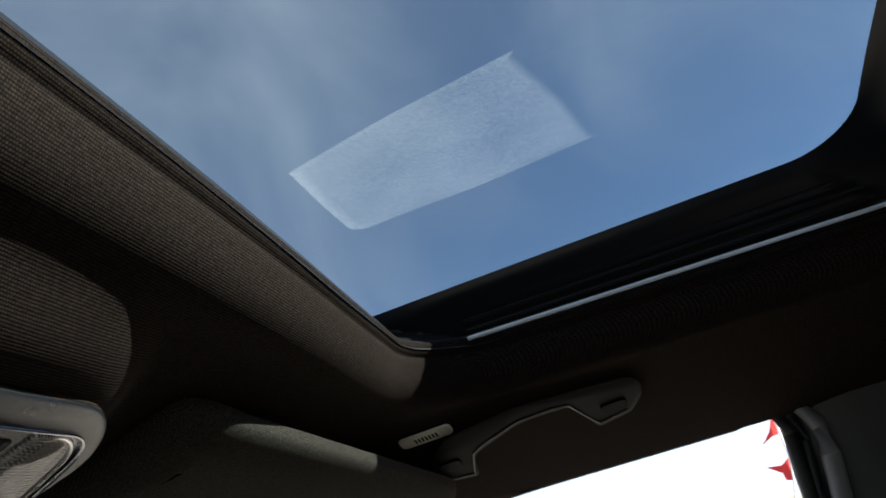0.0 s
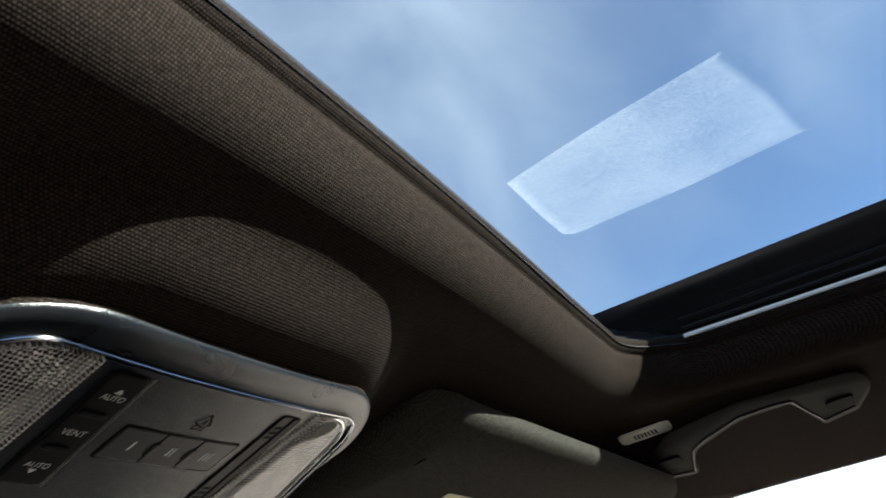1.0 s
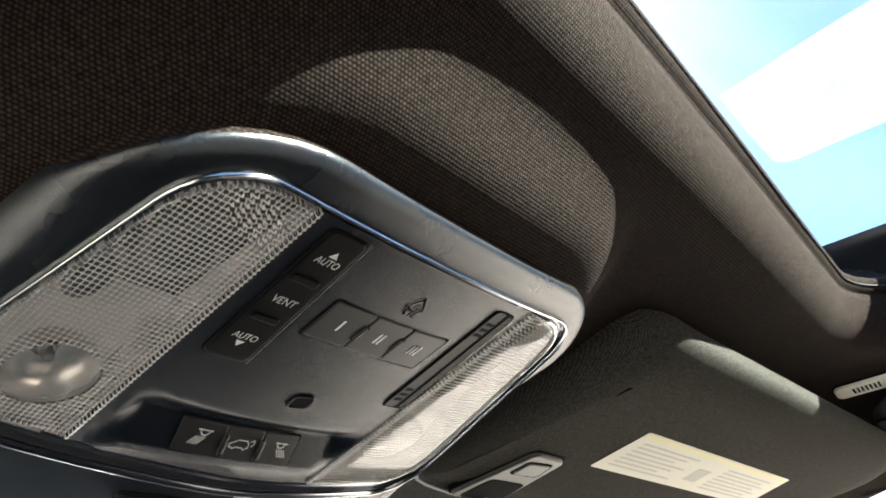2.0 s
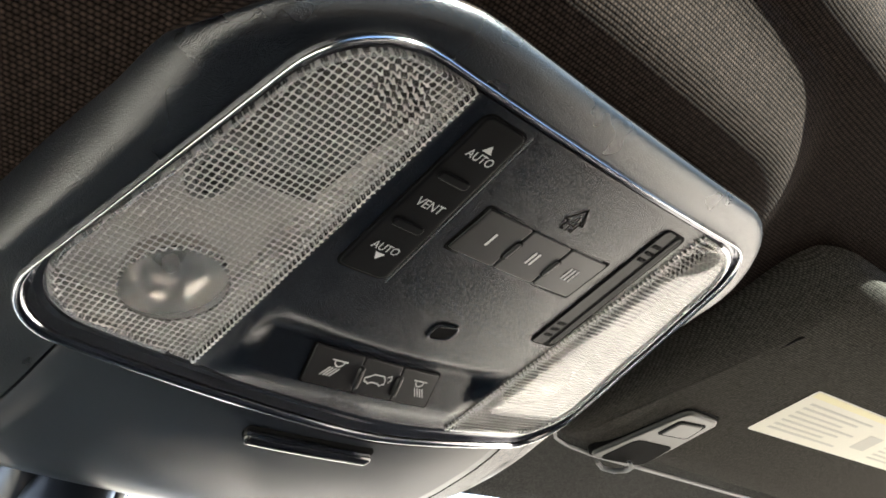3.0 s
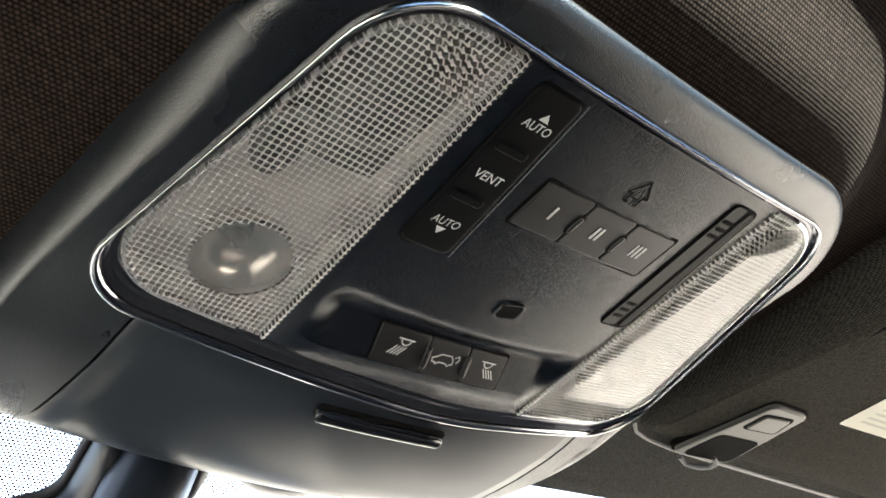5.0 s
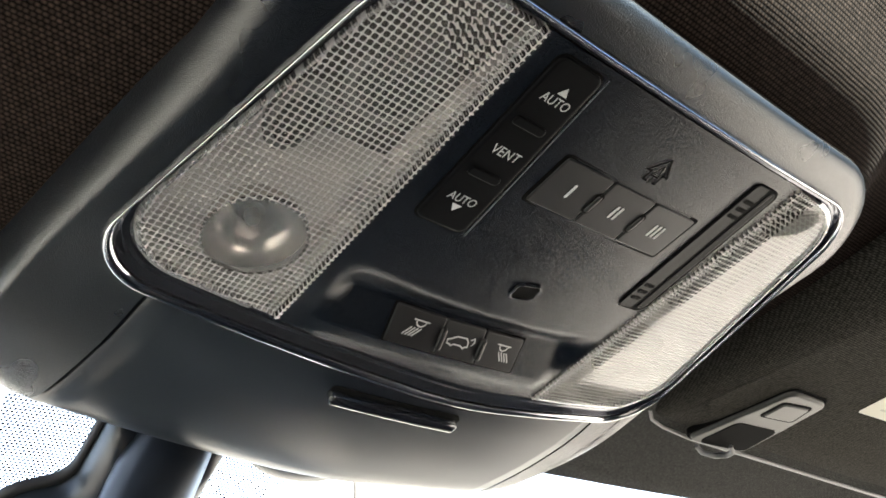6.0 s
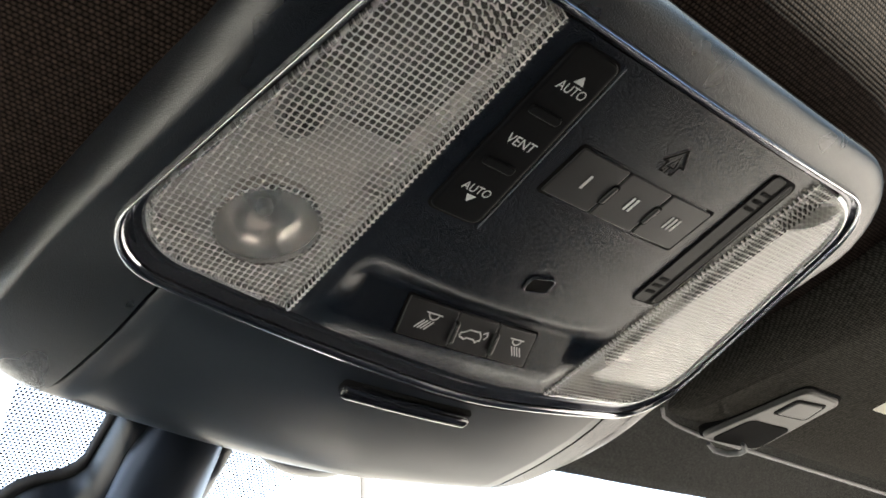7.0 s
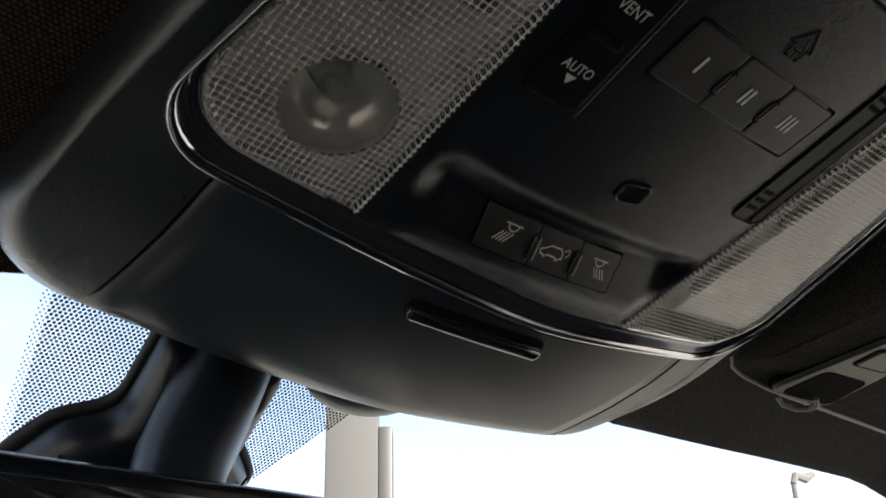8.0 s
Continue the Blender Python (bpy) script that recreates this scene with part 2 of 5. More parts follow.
def ribbed(name, milk, color, limit, rough=0.06, coat=1.0):
    """Moulded clear plastic: milky ribs round clear cells; plain past limit from the middle, short of the front."""
    m = bpy.data.materials.new(name)
    m.use_nodes = True
    n, l = m.node_tree.nodes, m.node_tree.links
    b = n["Principled BSDF"]
    b.inputs["Base Color"].default_value = (*color, 1)
    b.inputs["Roughness"].default_value, b.inputs["IOR"].default_value = rough, 1.55
    b.inputs["Coat Weight"].default_value, b.inputs["Coat Roughness"].default_value = coat, 0.08
    co = n.new("ShaderNodeTexCoord")
    sep = n.new("ShaderNodeSeparateXYZ")
    l.new(co.outputs["Object"], sep.inputs["Vector"])

    def op(kind, a, b=None, c=None):
        o = n.new("ShaderNodeMath")
        o.operation = kind
        for k, v in enumerate((a, b, c)):
            if v is None:
                continue
            if isinstance(v, (int, float)):
                o.inputs[k].default_value = v
            else:
                l.new(v, o.inputs[k])
        return o.outputs[0]

    sx = op("ABSOLUTE", op("SINE", op("MULTIPLY", sep.outputs["X"], math.pi / CELL)))
    sy = op("ABSOLUTE", op("SINE", op("MULTIPLY", sep.outputs["Y"], math.pi / CELL)))
    h = op("MULTIPLY", sx, sy)
    plain = op("MULTIPLY", op("GREATER_THAN", op("ABSOLUTE", sep.outputs["X"]), limit), op("LESS_THAN", sep.outputs["Y"], 0.074))
    rib = n.new("ShaderNodeMapRange")
    rib.interpolation_type = "SMOOTHSTEP"
    rib.inputs["From Min"].default_value, rib.inputs["From Max"].default_value = 0.12, 0.42
    rib.inputs["To Min"].default_value, rib.inputs["To Max"].default_value = milk, 0.22
    l.new(h, rib.inputs["Value"])
    # cells are coloured darker than the ribs, for the shaded lamp inside behind them
    cell_shade = n.new("ShaderNodeMixRGB")
    cell_shade.inputs["Color1"].default_value = (*color, 1)
    cell_shade.inputs["Color2"].default_value = (0.28, 0.27, 0.27, 1)
    l.new(op("MULTIPLY", op("SUBTRACT", milk, rib.outputs["Result"]), op("MULTIPLY_ADD", plain, -1.0 / (milk - 0.22), 1.0 / (milk - 0.22))), cell_shade.inputs["Fac"])
    l.new(cell_shade.outputs["Color"], b.inputs["Base Color"])
    cover = op("ADD", op("MULTIPLY", rib.outputs["Result"], op("SUBTRACT", 1.0, plain)), op("MULTIPLY", plain, op("MULTIPLY_ADD", rib.outputs["Result"], 0.22, 0.37)))
    t = n.new("ShaderNodeBsdfTransparent")
    t.inputs["Color"].default_value = (0.88, 0.87, 0.86, 1)
    mix = n.new("ShaderNodeMixShader")
    l.new(cover, mix.inputs["Fac"])
    l.new(t.outputs["BSDF"], mix.inputs[1])
    l.new(b.outputs["BSDF"], mix.inputs[2])
    l.new(mix.outputs["Shader"], n["Material Output"].inputs["Surface"])
    return m


CELL = 0.00205


def reflection_sheet(name, cover):
    """A sheet for a painted reflection: passes part of the light and scatters the rest through."""
    m = bpy.data.materials.new(name)
    m.use_nodes = True
    n, l = m.node_tree.nodes, m.node_tree.links
    n.clear()
    out = n.new("ShaderNodeOutputMaterial")
    t = n.new("ShaderNodeBsdfTransparent")
    d = n.new("ShaderNodeBsdfTranslucent")
    d.inputs["Color"].default_value = (0.80, 0.84, 0.88, 1)
    co = n.new("ShaderNodeTexCoord")
    no = n.new("ShaderNodeTexNoise")
    no.inputs["Scale"].default_value, no.inputs["Detail"].default_value = 420.0, 5
    big = n.new("ShaderNodeTexNoise")
    big.inputs["Scale"].default_value = 22.0
    l.new(co.outputs["Object"], no.inputs["Vector"])
    l.new(co.outputs["Object"], big.inputs["Vector"])
    f = n.new("ShaderNodeMath")
    f.operation = "MULTIPLY_ADD"
    f.inputs[1].default_value, f.inputs[2].default_value = 0.17, cover - 0.085
    l.new(no.outputs["Fac"], f.inputs[0])
    g = n.new("ShaderNodeMath")
    g.operation = "MULTIPLY_ADD"
    g.inputs[1].default_value = 0.10
    l.new(big.outputs["Fac"], g.inputs[0])
    l.new(f.outputs[0], g.inputs[2])
    mix = n.new("ShaderNodeMixShader")
    l.new(g.outputs[0], mix.inputs["Fac"])
    l.new(t.outputs["BSDF"], mix.inputs[1])
    l.new(d.outputs["BSDF"], mix.inputs[2])
    l.new(mix.outputs["Shader"], out.inputs["Surface"])
    return m


def lamp_inside(name):
    """The inside of the lamp: silvered plastic, the shade of hollows painted by noise."""
    m = material(name, (0.6, 0.6, 0.6), rough=0.4, metal=0.2)
    n, l = m.node_tree.nodes, m.node_tree.links
    b = n["Principled BSDF"]
    co = n.new("ShaderNodeTexCoord")
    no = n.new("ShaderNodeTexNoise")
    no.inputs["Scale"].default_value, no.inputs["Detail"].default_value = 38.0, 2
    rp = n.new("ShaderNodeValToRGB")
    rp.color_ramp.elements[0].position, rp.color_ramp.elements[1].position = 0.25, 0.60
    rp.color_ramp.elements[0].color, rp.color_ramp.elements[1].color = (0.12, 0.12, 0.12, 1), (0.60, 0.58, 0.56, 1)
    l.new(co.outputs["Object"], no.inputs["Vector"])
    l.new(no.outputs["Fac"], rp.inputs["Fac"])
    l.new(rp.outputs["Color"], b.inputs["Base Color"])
    return m


def frosted(name):
    """Clear plastic with a matt skin that blurs what lies behind."""
    m = material(name, (0.72, 0.72, 0.73), rough=0.24, stain=0.1)
    b = m.node_tree.nodes["Principled BSDF"]
    b.inputs["Transmission Weight"].default_value, b.inputs["IOR"].default_value = 0.90, 1.12
    b.inputs["Specular IOR Level"].default_value = 0.4
    return m


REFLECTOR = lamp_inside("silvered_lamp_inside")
LENS = ribbed("ribbed_clear_lens_plastic", 0.84, (0.72, 0.70, 0.69), 0.2, rough=0.05, coat=1.0)
LENS_PLAIN = ribbed("part_ribbed_clear_lens_plastic", 0.80, (0.60, 0.59, 0.57), 0.079, rough=0.13, coat=0.5)
FROST = frosted("frosted_lens_plastic")
BEAD = lens_plastic("clear_bead_plastic", 0.30, (0.62, 0.61, 0.60), rough=0.05)
FROST_DISC = lens_plastic("frosted_reading_lamp_plastic", 0.70, (0.30, 0.30, 0.31), rough=0.50)
GLASS_REFLECTION = reflection_sheet("translucent_reflection_patch", 0.045)
RIM = frosted("clear_lens_rim_plastic")
RIM.node_tree.nodes["Principled BSDF"].inputs["Transmission Weight"].default_value = 0.72
CLEAR = glassy("clear_windscreen_glass", (0.86, 0.90, 0.90))


# ---- mesh helpers ----
def mesh_ob(name, verts, faces, mat, parent=None, smooth=True, label=""):
    me = bpy.data.meshes.new(name)
    me.from_pydata([tuple(v) for v in verts], [], faces)
    me.update()
    if smooth:
        me.polygons.foreach_set("use_smooth", [True] * len(me.polygons))
    me.materials.append(mat)
    ob = new(name, me)
    if parent:
        ob.parent = parent
    return tagged(ob, label=label)


def part(name, bm, mat, parent, label="", smooth=True):
    me = bpy.data.meshes.new(name)
    bmesh.ops.recalc_face_normals(bm, faces=bm.faces)
    bm.to_mesh(me)
    bm.free()
    if smooth:
        me.polygons.foreach_set("use_smooth", [True] * len(me.polygons))
        me.set_sharp_from_angle(angle=radians(38))
    me.materials.append(mat)
    ob = new(name, me)
    if parent:
        ob.parent = parent
    return tagged(ob, label=label)


def empty(name, m=None, **tags):
    ob = new(name)
    ob.empty_display_size = 0.02
    if m is not None:
        ob.matrix_world = m
    return tagged(ob, **tags)


def rounded(corners, arc=8, edge=6):
    """A closed outline: corners (x, y, radius), each an arc, with points along the edges between them."""
    pts, n = [], len(corners)
    for i in range(n):
        p, a, b = (Vector(corners[k % n][:2]) for k in (i, i - 1, i + 1))
        r = corners[i][2]
        u, v = (a - p).normalized(), (b - p).normalized()
        half = math.acos(max(-1, min(1, u.dot(v)))) / 2
        cut = r / math.tan(half)
        s, e = p + u * cut, p + v * cut
        mid = p + (u + v).normalized() * (r / math.sin(half))
        a0 = math.atan2(*(s - mid).yx)
        d = (math.atan2(*(e - mid).yx) - a0 + math.pi) % (2 * math.pi) - math.pi
        run = [mid + r * Vector((math.cos(a0 + d * k / arc), math.sin(a0 + d * k / arc))) for k in range(arc + 1)]
        if pts:
            pts += [pts[-1].lerp(run[0], k / edge) for k in range(1, edge)]
        pts += run
    pts += [pts[-1].lerp(pts[0], k / edge) for k in range(1, edge)]
    return pts


def loft(rings, closed=True, cap_first=False, cap_last=False, cols=None):
    """A skin over rings of 3D points."""
    n = len(rings[0])
    verts = [v for ring in rings for v in ring]
    faces = []
    for k in range(len(rings) - 1):
        for i in range(n if closed else n - 1):
            if cols is None or i in cols:
                j = (i + 1) % n
                faces.append((k * n + i, k * n + j, (k + 1) * n + j, (k + 1) * n + i))
    if cap_first:
        faces.append(tuple(range(n)))
    if cap_last:
        faces.append(tuple(reversed(range((len(rings) - 1) * n, len(rings) * n))))
    return verts, faces


def slab(outline, z0, z1, soft=0.0006, fn=None, steps=3, wide=1.0):
    """A plate with the given outline from z0 (far face) to z1 (near face), with rounded near edges; fn(x, y) adds height."""
    fn = fn or (lambda x, y: 0.0)
    bm = bmesh.new()
    c = sum((Vector(p) for p in outline), Vector((0, 0))) / len(outline)
    s = 1 if z1 > z0 else -1
    levels = [(0.0, z0), (0.0, z1 - s * soft)] + [(wide * soft * (1 - math.cos(a * math.pi / 2 / steps)), z1 - s * soft * (1 - math.sin(a * math.pi / 2 / steps))) for a in range(1, steps + 1)]
    levels.append((levels[-1][0] + 0.35 * soft, z1))
    rings = []
    n = len(outline)
    for inset, z in levels:
        ring = []
        for i, p in enumerate(outline):
            t = (Vector(outline[(i + 1) % n]) - Vector(outline[i - 1]))
            nrm = Vector((t.y, -t.x)).normalized()
            if nrm.dot(Vector(p) - c) < 0:
                nrm = -nrm
            q = Vector(p) - nrm * inset
            ring.append(bm.verts.new((q.x, q.y, z + fn(q.x, q.y))))
        rings.append(ring)
    for a, b in zip(rings, rings[1:]):
        for i in range(n):
            bm.faces.new((a[i], a[(i + 1) % n], b[(i + 1) % n], b[i]))
    bm.faces.new(rings[-1])
    bm.faces.new(list(reversed(rings[0])))
    return bm


def box(bm, x0, x1, y0, y1, z0, z1, bevel=0.0):
    r = bmesh.ops.create_cube(bm, size=1.0, matrix=Matrix.Translation(((x0 + x1) / 2, (y0 + y1) / 2, (z0 + z1) / 2)) @ Matrix.Diagonal((x1 - x0, y1 - y0, z1 - z0, 1)))
    if bevel:
        es = list({e for v in r["verts"] for e in v.link_edges})
        bmesh.ops.bevel(bm, geom=es, offset=bevel, segments=2, affect="EDGES", profile=0.5)
    return bm


def tube(points, radius, sides=8, closed=False):
    """A round bar along points; radius may be a list."""
    bm = bmesh.new()
    pts = [Vector(p) for p in points]
    rings = []
    up = Vector((0, 0, 1))
    for i, p in enumerate(pts):
        a = pts[i - 1] if (i or closed) else p
        b = pts[(i + 1) % len(pts)] if (i < len(pts) - 1 or closed) else p
        t = (b - a).normalized()
        s = t.cross(up)
        s = s.normalized() if s.length > 1e-4 else Vector((1, 0, 0))
        o = s.cross(t)
        r = radius[i] if isinstance(radius, (list, tuple)) else radius
        rings.append([bm.verts.new(p + r * (math.cos(k * 2 * math.pi / sides) * s + math.sin(k * 2 * math.pi / sides) * o)) for k in range(sides)])
    for a, b in zip(rings, rings[1:] + (rings[:1] if closed else [])):
        for k in range(sides):
            bm.faces.new((a[k], a[(k + 1) % sides], b[(k + 1) % sides], b[k]))
    if not closed:
        bm.faces.new(rings[0])
        bm.faces.new(list(reversed(rings[-1])))
    return bm


def smooth01(a, b, x):
    t = min(1.0, max(0.0, (x - a) / (b - a)))
    return t * t * (3 - 2 * t)


# ---- the roof lining, as a skin round the roof opening ----
CONSOLE = pose(-0.001, 0.0097, 1.4229, -16.38, 0.18, 0.05)
CONSOLE_INV = CONSOLE.inverted()
HOUSING = [(-0.1265, -0.0640, 0.064), (0.1265, -0.0640, 0.060), (0.1545, 0.1020, 0.040), (0.1190, 0.1870, 0.014), (0.000, 0.1835, 0.40), (-0.151, 0.1620, 0.036)]
RING_OUT = [(-0.1065, -0.0505, 0.032), (0.1065, -0.0505, 0.032), (0.1370, 0.0600, 0.040), (0.1465, 0.0960, 0.024), (0.030, 0.1035, 0.30), (-0.131, 0.0850, 0.024)]
OPENING = [(-0.418, -0.123, 0.06), (0.418, -0.123, 0.06), (0.425, -0.56, 0.06), (-0.425, -0.56, 0.06)]


def crown(x, y):
    """How the console's face rises towards its sides."""
    return 0.42 * x * x


def outside(x, y):
    """How far a place lies outside the console's outline, seen from below."""
    p = CONSOLE_INV @ Vector((x, y, 1.43))
    half = 0.127 + 0.02 * smooth01(-0.06, 0.15, p.y)
    r = 0.072 + 0.002 * smooth01(0.0, 0.08, p.x)
    bow = 0.35 * min(0.02, (p.x - 0.005) ** 2) * smooth01(0.03, -0.05, p.y)
    dx, dy = abs(p.x) - (half - r), (-0.0640 + r) - p.y
    if dx > 0 and dy > 0:
        d = math.hypot(dx, dy) - r
    else:
        d = max(dx, dy) - r
    return d + bow


# how the lining swells down round the console: distance from it, share of the full drop
SWELL = [(0.0, 1.0), (0.006, 0.985), (0.011, 0.93), (0.016, 0.82), (0.020, 0.69), (0.024, 0.53), (0.028, 0.36), (0.032, 0.20), (0.036, 0.085), (0.040, 0.025), (0.045, 0.0)]


def swell(d):
    total = 0.0
    for e in (d - 0.004, d - 0.002, d, d + 0.002, d + 0.004):
        e = max(SWELL[0][0], min(SWELL[-1][0], e))
        for (a, ka), (b, kb) in zip(SWELL, SWELL[1:]):
            if a <= e <= b:
                total += ka + (kb - ka) * (e - a) / (b - a)
                break
    return total / 5


def plain_lining(x, y):
    """The roof lining as if the console were not there."""
    ax = abs(x)
    z = 1.487 - 0.10 * x * x - 0.22 * max(0.0, ax - 0.44)
    z -= 0.006 * smooth01(0.10, 0.0, y) * smooth01(0.47, 0.25, ax)
    z -= 0.24 * max(0.0, y + 0.075) + 0.35 * max(0.0, y - 0.1) ** 2
    z -= 0.037 * max(0.0, -y - 0.15)
    z -= 0.003 * smooth01(0.15, 0.30, ax) * smooth01(0.09, 0.19, y)
    return z


def lining(x, y):
    """Height of the roof lining away from the opening's lip."""
    z = plain_lining(x, y)
    d = outside(x, y)
    p = CONSOLE_INV @ Vector((x, y, 1.43))
    low = (CONSOLE @ Vector((p.x, p.y, 0.0080 + 0.0075 * smooth01(-0.05, 0.04, p.y) + crown(p.x, p.y)))).z
    return z + (min(z, low) - z) * swell(d)


LIP = [(0.0040, 0.0430), (0.0016, 0.0436), (0.0003, 0.0424), (0.0, 0.0402), (0.0006, 0.0378), (0.0018, 0.0356), (0.0036, 0.0340), (0.0052, 0.0331), (0.0052, 0.0318), (0.0046, 0.0306), (0.0050, 0.0270),
       (0.0062, 0.0222), (0.0080, 0.0170), (0.0105, 0.0122), (0.0138, 0.0080), (0.0175, 0.0048), (0.0215, 0.0022), (0.0260, 0.0006), (0.030, 0.0)]


def lining_point(p, nrm, d, rise):
    q = p + nrm * d
    z = lining(q.x, q.y) if d > 0.030 else plain_lining(*(p + nrm * 0.030)) + rise
    return Vector((q.x, q.y, z))


def header_line(x):
    """Where the lining ends above the windscreen."""
    return 0.170 + 0.039 * smooth01(0.09, 0.20, abs(x)) - 0.10 * max(0.0, abs(x) - 0.20)


def lit_header_strip(s, tag):
    """Strip of the lining between sun visor and windscreen, paler to hold the windscreen's light."""
    rings = []
    for k in range(25):
        x = s * (0.165 + 0.455 * k / 24)
        y0, y1 = 0.085, header_line(x) + 0.0015
        run = [(y0, 0.004)] + [(y0 + (y1 - y0) * j / 10, -0.0025) for j in range(11)] + [(y1 + 0.002, 0.0), (y1 + 0.002, 0.006)]
        rings.append([Vector((x, y, lining(x, min(y, y1)) + dz)) for y, dz in run])
    v, f = loft(rings, closed=False)
    tagged(mesh_ob("trim_header_" + tag, v, f, LIT_HEADER), label="header lining above the windscreen, greyed for the light falling on it", category="header trim", kind="structure")


def roof_lining():
    line = rounded(OPENING, arc=16, edge=170)
    n = len(line)
    normals = []
    for i, p in enumerate(line):
        t = line[(i + 1) % n] - line[i - 1]
        nrm = Vector((t.y, -t.x)).normalized()
        mid = Vector((0, -0.37))
        normals.append(nrm if nrm.dot(p - mid) > 0 else -nrm)
    offs = LIP + [(0.030 + 0.0018 * k, 0.0) for k in range(1, 79)] + [(0.172 + 0.012 * k, 0.0) for k in range(1, 14)]
    rings = []
    for d, rise in offs:
        ring = []
        for p, nrm in zip(line, normals):
            v = lining_point(p, nrm, d, rise)
            # the lining ends at the windscreen header and above the side windows
            head = header_line(v.x)
            if v.y > head:
                v.y = head
                v.z = lining(v.x, v.y)
            if abs(v.x) > 0.632:
                v.x = math.copysign(0.632, v.x)
                v.z = lining(v.x, v.y)
            ring.append(v)
        rings.append(ring)
    verts, faces = loft(rings)
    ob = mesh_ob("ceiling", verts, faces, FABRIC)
    return tagged(ob, label="black ribbed knit roof lining round the sunroof", category="ceiling", kind="structure")


roof_lining()
lit_header_strip(1, "1")


# ---- overhead console ----
console = empty("overhead_console", CONSOLE, label="black plastic overhead console with chrome ring and map lamps", category="overhead console")


def skin_z(x, y, d, R):
    """Housing: flat near the ring, rolling up into the lining at its rim; d is the distance from the rim."""
    z = crown(x, y)
    z -= 0.0035 * smooth01(0.085, 0.115, y) * smooth01(0.18, 0.13, y)
    if d < R:
        z += (1 - 0.55 * smooth01(0.015, -0.035, y)) * (R - math.sqrt(max(0.0, R * R - (R - d) ** 2)))
    return z


def housing():
    inner, outer = rounded(RING_OUT, 10, 8), rounded(HOUSING, 10, 8)
    ts = [0, 0.08, 0.2, 0.32, 0.44, 0.55, 0.65, 0.74, 0.81, 0.87, 0.92, 0.955, 0.98, 0.993, 1.0]
    rings = []
    for t in ts:
        ring = []
        for a, b in zip(inner, outer):
            p = a.lerp(b, t)
            span = (b - a).length
            R = min(0.024, span * 0.95) + (0.0090 - min(0.024, span * 0.95)) * smooth01(0.015, -0.035, p.y)
            ring.append(Vector((p.x, p.y, skin_z(p.x, p.y, (1 - t) * span, R))))
        rings.append(ring)
    v, f = loft([[q + Vector((0, 0, dz)) for q in rings[-1]] for dz in (0.0, 0.022)])
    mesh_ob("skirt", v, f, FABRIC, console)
    n = len(inner)
    front = [i for i in range(n) if inner[i].y > 0.08 and -0.106 < inner[i].x < 0.121]
    lo, hi = min(front), max(front)
    door_cols = set(range(lo, hi))
    v, f = loft(rings, cols=set(range(n)) - door_cols)
    mesh_ob("housing", v, f, BEZEL, console, label="black grained plastic bezel")
    # the drop-down door: the same skin, a hair inside its seams
    g = 0.0018
    cut = []
    for ring in rings:
        seg = [Vector(ring[i]) for i in range(lo, hi + 1)]
        seg[0] = seg[0] + (seg[1] - seg[0]).normalized() * g
        seg[-1] = seg[-1] + (seg[-2] - seg[-1]).normalized() * g
        cut.append(seg)
    m = len(cut[0])
    skin = [s for s in cut]
    edge_l = [[s[0] + Vector((0, 0, dz)) for dz in (0.006, 0.0)] for s in skin]
    full = [[e[0]] + s + [s[-1] + Vector((0, 0, 0.006))] for e, s in zip(edge_l, skin)]
    v, f = loft(full, closed=False)
    mesh_ob("glasses_door", v, f, SATIN, console, label="smooth satin black glasses holder door")
    back = [[p + Vector((0, 0, 0.005)) for p in ring[max(0, lo - 3):hi + 4]] for ring in rings]
    v, f = loft(back, closed=False)
    mesh_ob("backing", v, f, PIT, console)


housing()


def ring_outline(inset_side, inset_front, inset_rear):
    o = [(-0.1065 + inset_side, -0.0505 + inset_rear, 0.030), (0.1065 - inset_side, -0.0505 + inset_rear, 0.030),
         (0.1465 - inset_side * 1.3, 0.0960 - inset_front * 0.8, 0.022), (0.030, 0.1035 - inset_front, 0.30), (-0.131 + inset_side, 0.0850 - inset_front * 0.8, 0.022)]
    return rounded(o, 10, 8)


def chrome_ring():
    a, b = ring_outline(-0.0004, -0.0004, -0.0004), ring_outline(0.0036, 0.0125, 0.0030)
    bright = ((0, 0.004), (0, -0.0012), (0.08, -0.0022), (0.2, -0.0026), (0.30, -0.0022), (0.36, -0.0012))
    black = ((0.36, 0.004), (0.36, -0.0010), (0.45, -0.0009), (0.6, 0.0), (0.75, 0.0004), (0.88, 0.0), (0.96, 0.0006), (1.0, 0.0012), (1.0, 0.006))
    for name, prof, mat, label in (("chrome_ring", bright, CHROME, "polished chrome ring"), ("inner_ring", black, DARK_CHROME, "dark glossy inner ring")):
        rings = [[Vector((*p.lerp(q, t), z + crown(*p.lerp(q, t)))) for p, q in zip(a, b)] for t, z in prof]
        v, f = loft(rings)
        mesh_ob(name, v, f, mat, console, label=label)


chrome_ring()
INNER = ring_outline(0.0036, 0.0125, 0.0030)
DIVIDE = 0.0655


def inner_half(y, side):
    """Half width inside the ring at y, on one side."""
    xs = []
    n = len(INNER)
    for i in range(n):
        p, q = INNER[i], INNER[(i + 1) % n]
        if (p.y - y) * (q.y - y) <= 0 and abs(p.y - q.y) > 1e-9:
            xs.append(side * (p.x + (q.x - p.x) * (y - p.y) / (q.y - p.y)))
    return max(xs) if xs else 0.0


